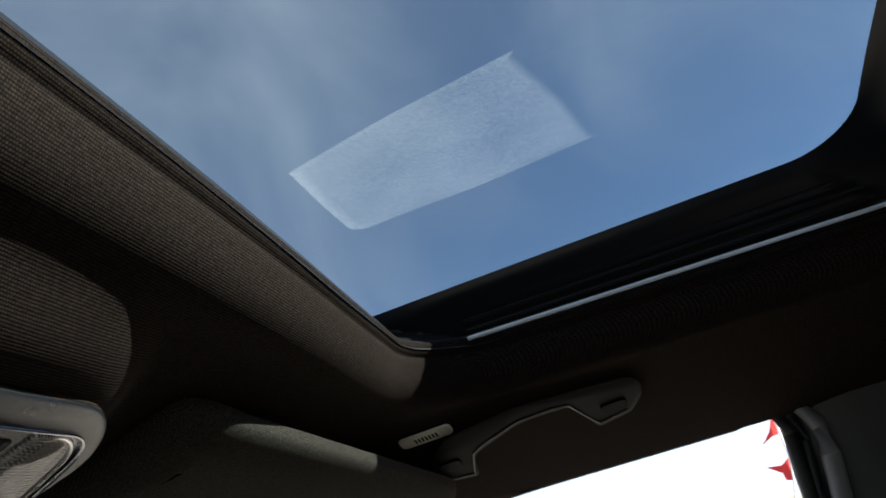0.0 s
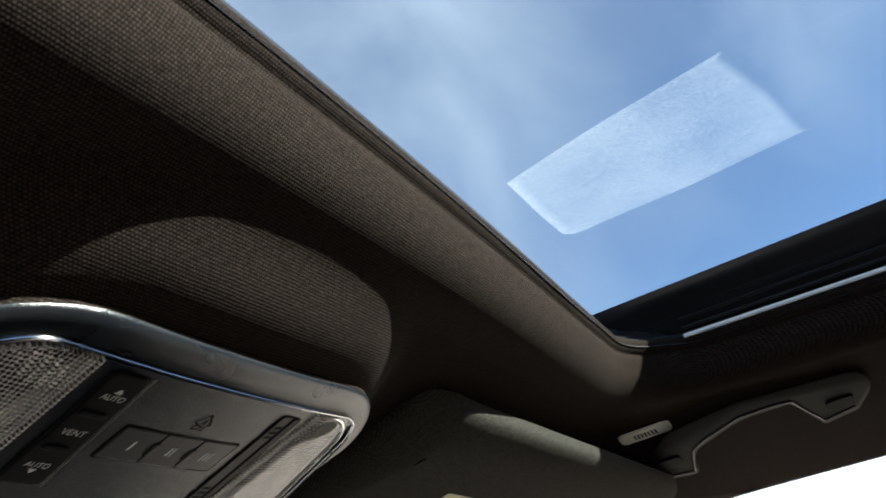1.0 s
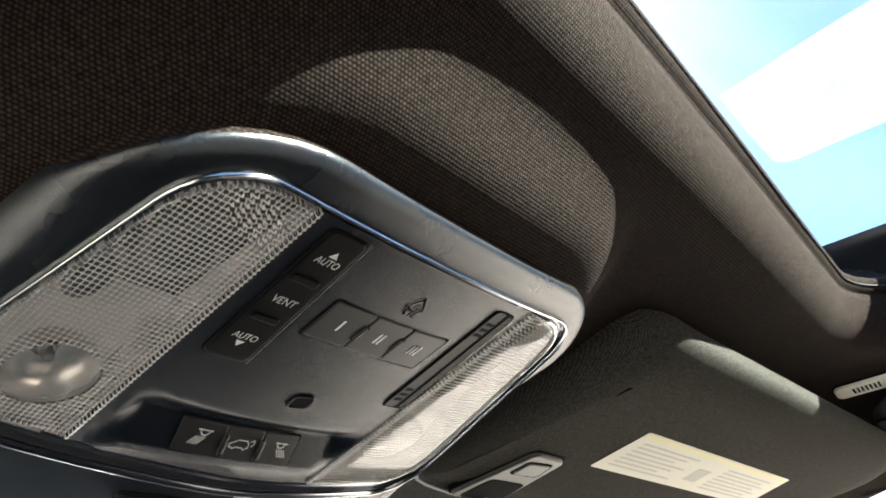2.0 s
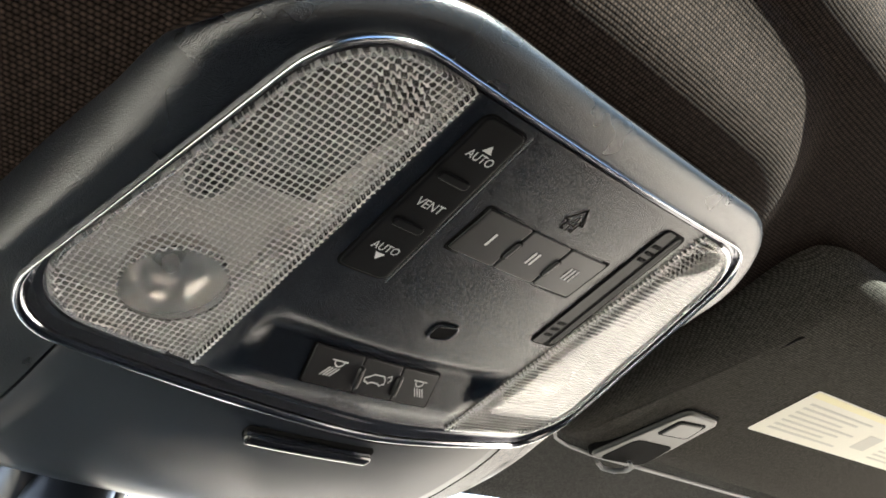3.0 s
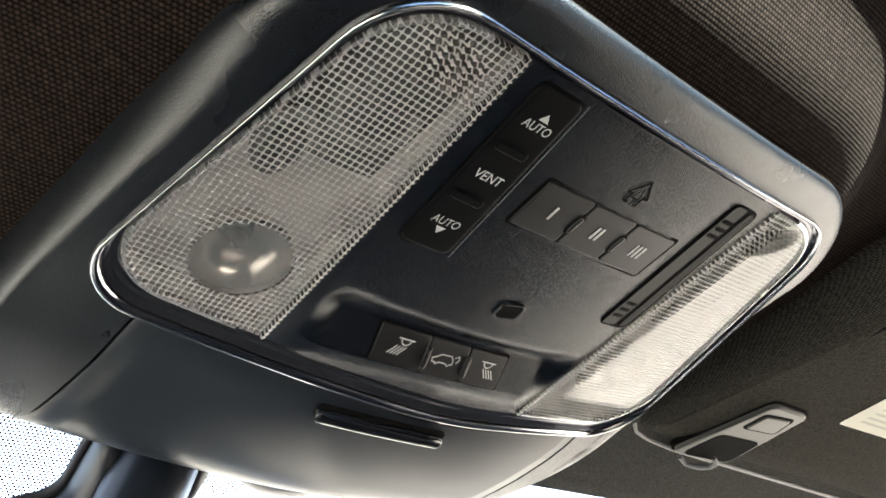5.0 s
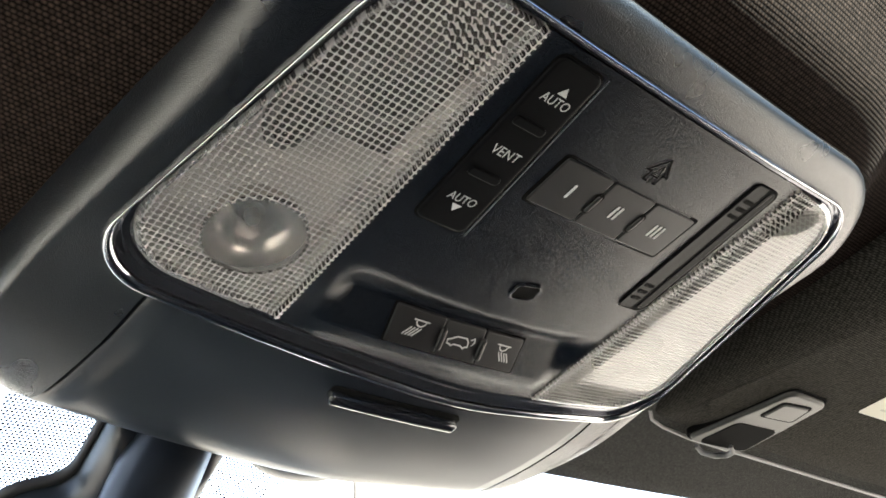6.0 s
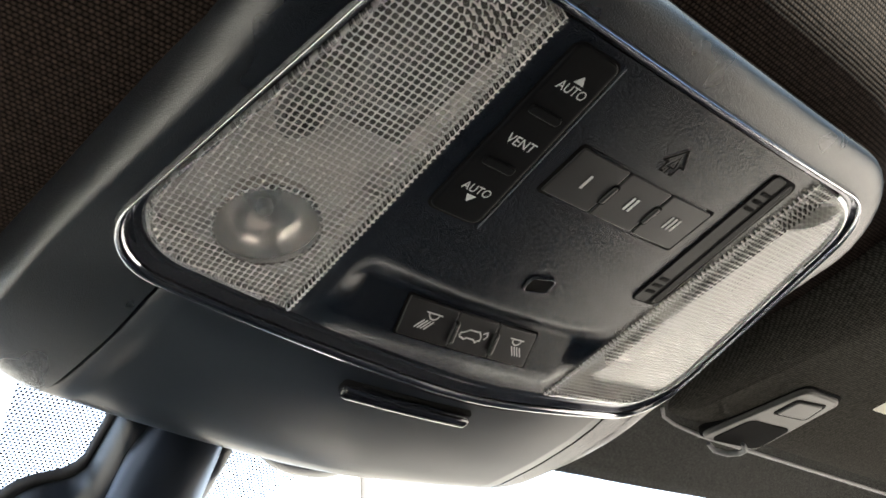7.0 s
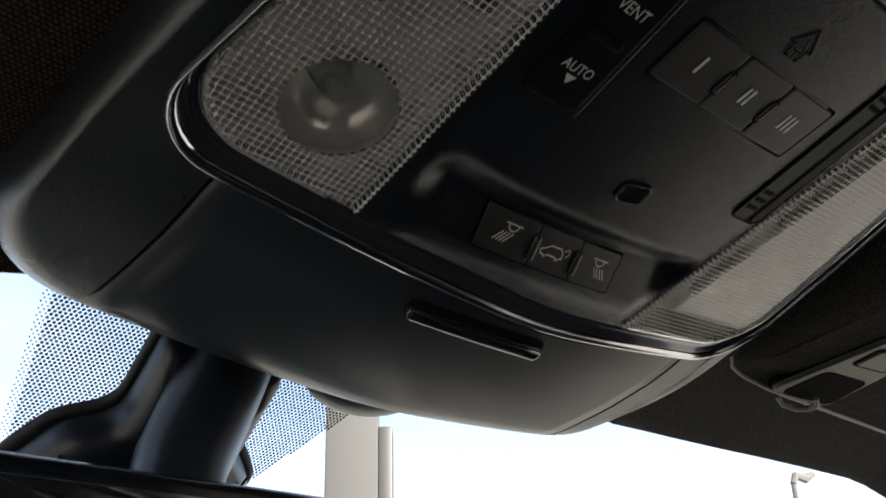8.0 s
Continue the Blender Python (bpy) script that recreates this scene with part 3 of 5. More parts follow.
def inner_ends(x):
    """Rear and front ends inside the ring at x."""
    ys = []
    n = len(INNER)
    for i in range(n):
        p, q = INNER[i], INNER[(i + 1) % n]
        if (p.x - x) * (q.x - x) <= 0 and abs(p.x - q.x) > 1e-9:
            ys.append(p.y + (q.y - p.y) * (x - p.x) / (q.x - p.x))
    return min(ys), max(ys)


def panel_z(x, y):
    """The switch panel: a plateau, and a bay at the front whose floor slopes back to the ring."""
    z = crown(x, y)
    edge = 0.045 + 0.004 * (1 - (x / 0.06) ** 2)
    side = smooth01(0.062, 0.050, abs(x - 0.003))
    dip = smooth01(edge, 0.059, y) * side * smooth01(0.0885, 0.078, y)
    floor = max(-0.0020, min(0.0045, 0.0045 - 0.45 * (y - 0.0600)))
    return z + dip * floor


def switch_panel():
    nx, ny = 96, 130
    verts, faces = [], []
    for j in range(ny + 1):
        for i in range(nx + 1):
            x = -DIVIDE + 2 * DIVIDE * i / nx
            y0, y1 = inner_ends(x)
            y = y0 + (y1 - y0) * j / ny
            verts.append((x, y, panel_z(x, y)))
    for j in range(ny):
        for i in range(nx):
            a = j * (nx + 1) + i
            faces.append((a, a + nx + 1, a + nx + 2, a + 1))
    mesh_ob("switch_panel", verts, faces, PLASTIC, console, label="black grained plastic switch panel")


switch_panel()


# ---- console: lenses ----
def lens(side):
    """A ribbed lamp lens: rows of small pillows, a round frosted reading lamp, and a ridged oval."""
    nx, ny = 150, 380
    verts, faces = [], []
    bx, by, br = side * 0.0898, 0.0525, 0.0153
    ox, oy = side * 0.0800, -0.0345
    y_min, y_max = inner_ends(side * (DIVIDE + 0.004))
    y_max = min(y_max, 0.0885 if side < 0 else 0.0930)
    for j in range(ny + 1):
        y = y_min + 0.0008 + (y_max - y_min - 0.0008) * j / ny
        out = max(inner_half(y, side) - 0.0008, DIVIDE + 0.002)
        for i in range(nx + 1):
            x = DIVIDE + 0.0012 + (out - DIVIDE - 0.0012) * i / nx
            y_lim = inner_ends(side * min(x, 0.12 if side < 0 else 0.135))
            yy = min(max(y, y_lim[0] + 0.0008), y_lim[1] - 0.0008)
            cell = CELL
            amp = 0.0008
            if side > 0:
                amp *= 1 - 0.94 * smooth01(0.075, 0.081, x) * smooth01(0.078, 0.070, yy)
            edge = min(out - x, yy - y_lim[0], y_lim[1] - yy)
            amp *= smooth01(0.0022, 0.0034, edge)
            z = crown(x, yy) - 0.0007 * smooth01(0.0026, 0.0018, edge) * smooth01(0.0006, 0.0012, edge) - amp * (abs(math.sin(math.pi * x / cell) * math.sin(math.pi * yy / cell))) ** 0.9
            r = math.hypot(side * x - bx, yy - by)
            q = math.hypot((side * x - ox) / 0.0135, (yy - oy + 0.3 * (side * x - ox) * side) / 0.0085)
            if r < br:
                z = crown(x, yy) if side < 0 else z
            elif q < 1:
                z = crown(x, yy) + 0.0009 * math.sin((side * x * 0.5 + yy) * 2 * math.pi / 0.0022) * (1 - q ** 4)
            if i == nx or j in (0, ny):
                z = crown(x, yy) + 0.004
            verts.append((side * x, yy, z))
    for j in range(ny):
        for i in range(nx):
            a = j * (nx + 1) + i
            mid = verts[a]
            face = (a, a + nx + 1, a + nx + 2, a + 1) if side > 0 else (a, a + 1, a + nx + 2, a + nx + 1)
            if side > 0 or math.hypot(mid[0] - bx, mid[1] - by) > br * 0.985:
                faces.append(face)
    ob = mesh_ob("lamp_lens", verts, faces, LENS if side < 0 else LENS_PLAIN, console, label="clear ribbed plastic map lamp lens")
    if side < 0:
        rows = []
        for f, dz in ((1.03, 0.0008), (1.03, -0.0001), (1.02, -0.0002), (0.99, -0.0002), (0.965, -0.0001), (0.8, 0.0001), (0.5, 0.0004), (0.2, 0.0006), (0.01, 0.0006)):
            ring = [(bx + br * f * math.cos(a * math.pi / 32), by + br * f * math.sin(a * math.pi / 32)) for a in range(64)]
            rows.append([Vector((px, py, crown(px, py) + dz)) for px, py in ring])
        v, f = loft(rows, cap_last=True)
        mesh_ob("reading_lamp", v, f, FROST_DISC, ob, label="round frosted reading lamp window")
    # lamp pan behind the lens, a bulb and a reflector
    x0, x1 = DIVIDE + 0.0005, 0.1235
    bm = bmesh.new()
    ya, yb = inner_ends(side * (DIVIDE + 0.004))
    rim = [(inner_half(ya + (yb - ya) * k / 40, side) - 0.0002, ya + (yb - ya) * k / 40) for k in range(1, 40)]
    pan = [Vector((side * x0, ya))] + [Vector((side * max(x0 + 0.001, x), y)) for x, y in rim] + [Vector((side * x0, yb))]
    for k, z in enumerate((0.0015, 0.014)):
        ring = [bm.verts.new((p.x, p.y, z + crown(p.x, p.y))) for p in pan]
        if k:
            mid = bm.verts.new((side * 0.088, 0.018, z + crown(0.088, 0)))
            for i in range(len(ring)):
                bm.faces.new((last[i], last[(i + 1) % len(ring)], ring[(i + 1) % len(ring)], ring[i]))
                bm.faces.new((ring[i], ring[(i + 1) % len(ring)], mid))
        last = ring
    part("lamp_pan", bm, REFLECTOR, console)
    # dark plates on the pan that stand in for the shade of two wells
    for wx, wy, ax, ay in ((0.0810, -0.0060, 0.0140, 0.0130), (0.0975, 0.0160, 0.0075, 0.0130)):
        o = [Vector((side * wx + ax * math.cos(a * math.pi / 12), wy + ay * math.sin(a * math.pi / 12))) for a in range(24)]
        part("well_shade_edge", slab(o, 0.0138, 0.0105, 0.001, crown), SHADE_AND_BULB, console)
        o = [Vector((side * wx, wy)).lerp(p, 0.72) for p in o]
        part("well_shade_core", slab(o, 0.0104, 0.0098, 0.0003, crown), PIT, console)
    bm = tube([(side * 0.0875, -0.020, 0.0125), (side * 0.0890, 0.000, 0.0125), (side * 0.0900, 0.010, 0.0125)], [0.0045, 0.005, 0.003], 10)
    part("bulb", bm, FROST, console)
    bm = bmesh.new()
    rings = []
    for r, z in ((0.0158, 0.0020), (0.0150, 0.0055), (0.0132, 0.0090), (0.0100, 0.0118), (0.0060, 0.0134), (0.0046, 0.0138)):
        rings.append([bm.verts.new((bx + r * math.cos(a * math.pi / 12), by + r * math.sin(a * math.pi / 12), z + crown(bx, by))) for a in range(24)])
    for a, b in zip(rings, rings[1:]):
        for i in range(24):
            bm.faces.new((a[i], a[(i + 1) % 24], b[(i + 1) % 24], b[i]))
    part("reflector", bm, LAMP_METAL, console, "silvered reflector bowl")
    zb = crown(bx, by)
    part("bulb_socket", tube([(bx, by, zb + 0.0150), (bx, by, zb + 0.0120), (bx, by, zb + 0.0105)], [0.0052, 0.0050, 0.0040], 16), PIT, console)
    part("reading_bulb", tube([(bx, by, zb + 0.0110), (bx, by, zb + 0.0085), (bx, by, zb + 0.0066), (bx, by, zb + 0.0058)], [0.0022, 0.0026, 0.0020, 0.0006], 12), SHADE_AND_BULB, console)
    # clear rim round the lens, against the ring
    runs = [p for p in INNER if side * p.x > DIVIDE + 0.001 and p.y < 0.0930]
    c = Vector((side * 0.086, 0.02))
    runs.sort(key=lambda p: math.atan2(p.y - c.y, side * (p.x - c.x)))
    rows = []
    for inset, dz in ((0.0, 0.003), (0.0, -0.0006), (0.0004, -0.0011), (0.0016, -0.0011), (0.0020, -0.0004), (0.0022, 0.001)):
        rows.append([Vector((*(p + (c - p).normalized() * inset), crown(p.x, p.y) + dz)) for p in runs])
    v, f = loft(rows, closed=False)
    mesh_ob("lens_rim", v, f, RIM, ob)
    # thin bright edge between lens and switch panel
    ya, yb = inner_ends(side * DIVIDE)
    bm = bmesh.new()
    box(bm, side * DIVIDE - 0.0006, side * DIVIDE + 0.0010, ya + 0.0005, min(yb, 0.0885 if side < 0 else 0.0930) - 0.0003, crown(DIVIDE, 0) - 0.0011, crown(DIVIDE, 0) + 0.005, 0.0003)
    part("lens_edge", bm, LENS, console)
    bm = bmesh.new()
    end = min(yb, 0.0885 if side < 0 else 0.0930) - 0.0015
    for k in range(int((end - ya - 0.003) / 0.00156)):
        y = ya + 0.003 + 0.00156 * k
        for x, size in ((DIVIDE + 0.0023, 0.00062), (DIVIDE + 0.0041, 0.00050)):
            bmesh.ops.create_icosphere(bm, subdivisions=1, radius=size, matrix=Matrix.Translation((side * x, y, crown(x, y) - 0.0005)))
    tagged(part("bead_strip", bm, BEAD, ob, "bright rows of tiny moulded beads"), kind="stuff")


lens(-1)
lens(1)


# ---- console: switches ----
def plate(name, outline, mat, proud=0.0009, soft=0.0006, parent=None, label="", base=None):
    fn = base or panel_z
    return part(name, slab(outline, 0.004, -proud, soft, fn), mat, parent or console, label)


def flat(name, outline, mat, parent, lift, base=None, thick=0.00012):
    """A thin printed or inlaid shape that follows the panel."""
    fn = base or panel_z
    bm = bmesh.new()
    a = [bm.verts.new((p[0], p[1], fn(p[0], p[1]) - lift)) for p in outline]
    b = [bm.verts.new((p[0], p[1], fn(p[0], p[1]) - lift + thick)) for p in outline]
    bm.faces.new(a)
    for i in range(len(a)):
        bm.faces.new((a[i], a[(i + 1) % len(a)], b[(i + 1) % len(a)], b[i]))
    return part(name, bm, mat, parent, smooth=False)


def rect(x0, x1, y0, y1, r=0.0012, arc=4, edge=3):
    return rounded([(x0, y0, r), (x1, y0, r), (x1, y1, r), (x0, y1, r)], arc, edge)


def word(text, x, y, width, parent, lift, base=None):
    """Printed word in the built-in font, its top towards the rear of the car."""
    fn = base or panel_z
    cu = bpy.data.curves.new(text.lower(), "FONT")
    cu.body, cu.size, cu.align_x, cu.align_y, cu.extrude = text, 0.0042, "CENTER", "CENTER", 0.0
    tmp = bpy.data.objects.new("tmp", cu)
    scene.collection.objects.link(tmp)
    me = bpy.data.meshes.new_from_object(tmp)
    bpy.data.objects.remove(tmp)
    span = max(v.co.x for v in me.vertices) - min(v.co.x for v in me.vertices)
    k = width / span
    for v in me.vertices:
        px, py = x + v.co.x * k, y - v.co.y * k * 1.12
        v.co = (px, py, fn(px, py) - lift)
    me.materials.clear()
    me.materials.append(INK)
    me.name = "printed_word"
    ob = new("printed_word", me)
    ob.parent = parent
    return ob


def stroke(points, width, parent, lift, base=None, mat=None, closed=False):
    """A flat line of even width along points: print, or painted light and shade of relief."""
    fn = base or panel_z
    bm = bmesh.new()
    pts = [Vector(p) for p in points]
    n = len(pts)
    rows = []
    for i, p in enumerate(pts):
        a = pts[i - 1] if (i or closed) else p
        b = pts[(i + 1) % n] if (i < n - 1 or closed) else p
        t1, t2 = (p - a).normalized(), (b - p).normalized()
        t = (t1 + t2).normalized()
        s = Vector((-t.y, t.x)) * width / 2
        c = max(0.5, abs(t.dot(t2 if t2.length else t1)))
        rows.append([bm.verts.new((q.x, q.y, fn(q.x, q.y) - lift)) for q in (p + s / c, p - s / c)])
    for i in range(n if closed else n - 1):
        bm.faces.new((rows[i][0], rows[i][1], rows[(i + 1) % n][1], rows[(i + 1) % n][0]))
    return part("print_or_relief_line", bm, mat or INK, parent, smooth=False)


# sunroof rocker strip
RK = [(-0.0570, -0.0440, 0.003), (-0.0400, -0.0440, 0.003), (-0.0355, 0.0215, 0.003), (-0.0550, 0.0215, 0.003)]
flat("rocker_gap", rounded([(-0.0577, -0.0447, 0.0035), (-0.0393, -0.0447, 0.0035), (-0.0347, 0.0223, 0.0035), (-0.0558, 0.0223, 0.0035)], 5, 6), PIT, console, 0.0001)
rocker = plate("rocker_switch", rounded(RK, 5, 6), ROCKER, 0.0010, 0.0008, label="black sunroof rocker switch")
# pale line painted for the light caught by the rocker recess's edge
stroke([(-0.0385, -0.0445), (-0.0340, 0.0222)], 0.0004, console, 0.0004, mat=PILLAR)
word("AUTO", -0.0475, -0.0315, 0.0105, rocker, 0.00115)
word("VENT", -0.0468, -0.0105, 0.0105, rocker, 0.00115)
word("AUTO", -0.0460, 0.0095, 0.0105, rocker, 0.00115)
flat("arrow", [(-0.0493, -0.0340), (-0.0457, -0.0340), (-0.0475, -0.0367)], INK, rocker, 0.00115)
flat("arrow", [(-0.0478, 0.0119), (-0.0442, 0.0119), (-0.0460, 0.0146)], INK, rocker, 0.00115)
for y in (-0.0215, -0.0010):
    x = -0.0478 + 0.06 * (y + 0.02)
    bm = slab(rounded([(x - 0.006, y - 0.0016, 0.0014), (x + 0.006, y - 0.0016, 0.0014), (x + 0.006, y + 0.0016, 0.0014), (x - 0.006, y + 0.0016, 0.0014)], 5, 3), 0.0, -0.0016, 0.0006, panel_z)
    part("finger_ridge", bm, ROCKER, rocker)

# three garage-door buttons
HX = (-0.0280, -0.0055, 0.0163, 0.0388)
flat("button_gap", rect(HX[0] - 0.0010, HX[3] + 0.0010, -0.0197, 0.0015, 0.0016), PIT, console, 0.0001)
for k in range(3):
    b = plate("garage_button", rect(HX[k] + 0.0005, HX[k + 1] - 0.0005, -0.0186, 0.0004, 0.0010), BUTTON, 0.0006, 0.0004, label="black garage door button")
    mid = (HX[k] + HX[k + 1]) / 2
    for i in range(k + 1):
        x = mid + (i - k / 2) * 0.0021
        flat("bar", rect(x - 0.0005, x + 0.0005, -0.0118, -0.0062, 0.0003, 3, 2), INK, b, 0.0008)
for k in (1, 2):
    x = HX[k]
    flat("notch", rounded([(x - 0.0016, -0.0130, 0.0014), (x + 0.0016, -0.0130, 0.0014), (x + 0.0016, -0.0040, 0.0014), (x - 0.0016, -0.0040, 0.0014)], 5, 3), PIT, console, 0.0008)
    bm = slab(rounded([(x - 0.0010, -0.0122, 0.0009), (x + 0.0010, -0.0122, 0.0009), (x + 0.0010, -0.0048, 0.0009), (x - 0.0010, -0.0048, 0.0009)], 5, 3), 0.0, -0.0014, 0.0007, panel_z)
    part("finger_ridge", bm, BUTTON, console)

# house mark with an arrow inside, its moulded relief's shade drawn as black lines
HC = Vector((0.0045, -0.0285))
HOUSE = [(-0.0014, 0.0050), (-0.0034, 0.0050), (-0.0034, 0.0008), (-0.0056, 0.0008), (0.0, -0.0062), (0.0056, 0.0008), (0.0034, 0.0008), (0.0034, 0.0050), (0.0020, 0.0050)]
ARROW = [(0.0, 0.0058), (0.0, 0.0024), (0.0020, 0.0024), (0.0, -0.0026), (-0.0020, 0.0024), (0.0, 0.0024)]
for line, wide in ((HOUSE, 0.0008), (ARROW, 0.00045)):
    stroke([HC + 0.86 * Vector(p) for p in line], wide, console, 0.0003, mat=PIT)

# microphone opening: a flat black inlay for the pocket's shade, with a raised rim
MIC = rounded([(0.0012, 0.0325, 0.0022), (0.0110, 0.0300, 0.0022), (0.0122, 0.0375, 0.0022), (0.0020, 0.0395, 0.0022)], 6, 4)
flat("microphone_shade", MIC, PIT, console, 0.0003)
part("microphone_rim", tube([(p.x, p.y, panel_z(p.x, p.y) - 0.0003) for p in MIC], 0.00055, 8, closed=True), PLASTIC, console, "raised rim of the microphone opening")

# long slot, its shade a flat black inlay, with slit grilles at both ends
SL = [(0.0440, -0.0425, 0.003), (0.0592, -0.0425, 0.004), (0.0640, 0.0265, 0.004), (0.0478, 0.0265, 0.003)]
flat("slot_shade", rounded(SL, 5, 6), PIT, console, 0.0002)
bm = slab(rounded([(0.0535, -0.0415, 0.002), (0.0585, -0.0415, 0.003), (0.0632, 0.0256, 0.003), (0.0582, 0.0256, 0.002)], 5, 6), 0.003, -0.0004, 0.0008, panel_z)
part("slot_bar", bm, ROCKER, console, "black bar inside the slot")


def shelf_z(x, y):
    return panel_z(x, y) + 0.07 * (x - 0.0446 - (y + 0.0418) * 0.056)


bm = slab(rounded([(0.0446, -0.0418, 0.002), (0.0522, -0.0418, 0.001), (0.0570, 0.0258, 0.001), (0.0484, 0.0258, 0.002)], 4, 6), 0.003, -0.0008, 0.0003, shelf_z)
shelf = part("slot_shelf", bm, ROCKER, console, "sloping matt black shelf inside the slot")
for y0 in (-0.0350, 0.0120):
    for k in range(3):
        y = y0 + 0.0036 * k
        x0 = 0.0462 + (y + 0.0418) * 0.056
        flat("slit", rect(x0, x0 + 0.0058, y, y + 0.0017, 0.0007, 3, 2), PIT, shelf, 0.0010, shelf_z)

# three lamp and tailgate buttons in the front bay
def bay(x, y):
    return crown(x, y) + 0.0042 - 0.45 * (y - 0.0605)


FX = (-0.0292, -0.0060, 0.0138, 0.0338)
flat("button_gap", rounded([(FX[0] - 0.0008, 0.0602, 0.001), (FX[3] + 0.0006, 0.0602, 0.001), (FX[3] + 0.0030, 0.0745, 0.001), (FX[0] + 0.0012, 0.0745, 0.001)], 4, 5), PIT, console, 0.0002, bay)
fb = []
for k in range(3):
    o = [(FX[k] + 0.0003, 0.0608, 0.0008), (FX[k + 1] - 0.0003, 0.0608, 0.0008), (FX[k + 1] + 0.0018, 0.0739, 0.0008), (FX[k] + 0.0022, 0.0739, 0.0008)]
    fb.append(plate("lamp_button" if k != 1 else "tailgate_button", rounded(o, 4, 4), BUTTON, 0.0009, 0.0004, base=bay, label="black push button with pale symbol"))
for k in (1, 2):
    bm = slab(rounded([(FX[k] - 0.0006, 0.0640, 0.0008), (FX[k] + 0.0020, 0.0640, 0.0008), (FX[k] + 0.0032, 0.0718, 0.0008), (FX[k] + 0.0006, 0.0718, 0.0008)], 4, 3), 0.0, -0.0022, 0.0008, bay)
    part("finger_ridge", bm, BUTTON, console)


def lamp_mark(x, y, way, parent):
    arc = [(x + 0.0022 * math.cos(a * math.pi / 8), y + 0.0021 * math.sin(a * math.pi / 8)) for a in range(9)]
    stroke(arc, 0.0005, parent, 0.00105, bay)
    stroke([(x - 0.0036, y), (x + 0.0036, y)], 0.0005, parent, 0.00105, bay)
    for k in range(4):
        x0 = x - 0.0021 + 0.0014 * k
        stroke([(x0 + way * 0.0008, y + 0.0027), (x0 + way * 0.0036, y + 0.0060)], 0.0005, parent, 0.00105, bay)


lamp_mark(-0.0160, 0.0640, -1, fb[0])
lamp_mark(0.0255, 0.0643, 1, fb[2])
car = [(-0.0058, 0.0016), (-0.0062, 0.0002), (-0.0045, -0.0004), (-0.0025, -0.0016), (0.0022, -0.0017), (0.0036, -0.0004), (0.0040, 0.0013),
       (0.0030, 0.0013), (0.0022, 0.0022), (0.0010, 0.0014), (-0.0026, 0.0014), (-0.0036, 0.0022), (-0.0046, 0.0016)]
stroke([(0.0045 + px, 0.0672 + py) for px, py in car], 0.0005, fb[1], 0.00105, bay, closed=True)
stroke([(0.0085, 0.0658), (0.0102, 0.0649), (0.0109, 0.0662), (0.0099, 0.0676)], 0.0005, fb[1], 0.00105, bay)


# door handle: a gloss lip by a flat black inlay for the pocket's shade
def door_z(x, y):
    return skin_z(x, y, 0.06, 0.024)


flat("handle_pocket_shade", rounded([(-0.0275, 0.1030, 0.0015), (0.0360, 0.1050, 0.0015), (0.0420, 0.1105, 0.002), (-0.0270, 0.1085, 0.002)], 4, 8), PIT, console, 0.0005, door_z)
bm = slab(rounded([(-0.0280, 0.1050, 0.0018), (0.0375, 0.1075, 0.0018), (0.0368, 0.1128, 0.0022), (-0.0262, 0.1100, 0.0022)], 4, 8), 0.001, -0.0042, 0.0019, door_z)
part("door_handle", bm, GLOSS, console, "gloss black finger lip")


# ---- sunroof ----
sunroof = empty("sunroof", pose(0, 0, 0), label="closed tinted glass sunroof with black tracks", category="sunroof")


def glass_z(x, y):
    return 1.622 - 0.05 * x * x - 0.03 * max(0.0, -y - 0.15)


def border_z(x, y):
    """Underside of the frame that holds the glass."""
    return 1.600 - 0.29 * x * x


def glass_sheet(outline, name, mat, lift, thick, parent, label=""):
    c = sum(outline, Vector((0, 0))) / len(outline)
    rings = []
    for k in range(12):
        rings.append([Vector((*(c.lerp(p, max(0.002, (k - 1) / 10))), 0)) for p in outline])
    for r in rings:
        for v in r:
            v.z = glass_z(v.x, v.y) + lift
    verts, faces = loft(rings[1:])
    n = len(outline)
    faces.append(tuple(range(n)))
    m = len(verts)
    verts = verts + [v + Vector((0, 0, thick)) for v in rings[-1]]
    base = 10 * n
    for i in range(n):
        faces.append((base + i, base + (i + 1) % n, m + (i + 1) % n, m + i))
    return mesh_ob(name, verts, faces, mat, parent, label=label)


GLASS = rounded([(-0.655, -0.005, 0.05), (0.655, -0.005, 0.05), (0.655, -0.62, 0.06), (-0.655, -0.62, 0.06)], 10, 10)
pane = glass_sheet(GLASS, "glass_panel", ROOF_GLASS, 0.0, 0.004, sunroof, "blue-grey tinted glass panel")
pane.visible_shadow = True


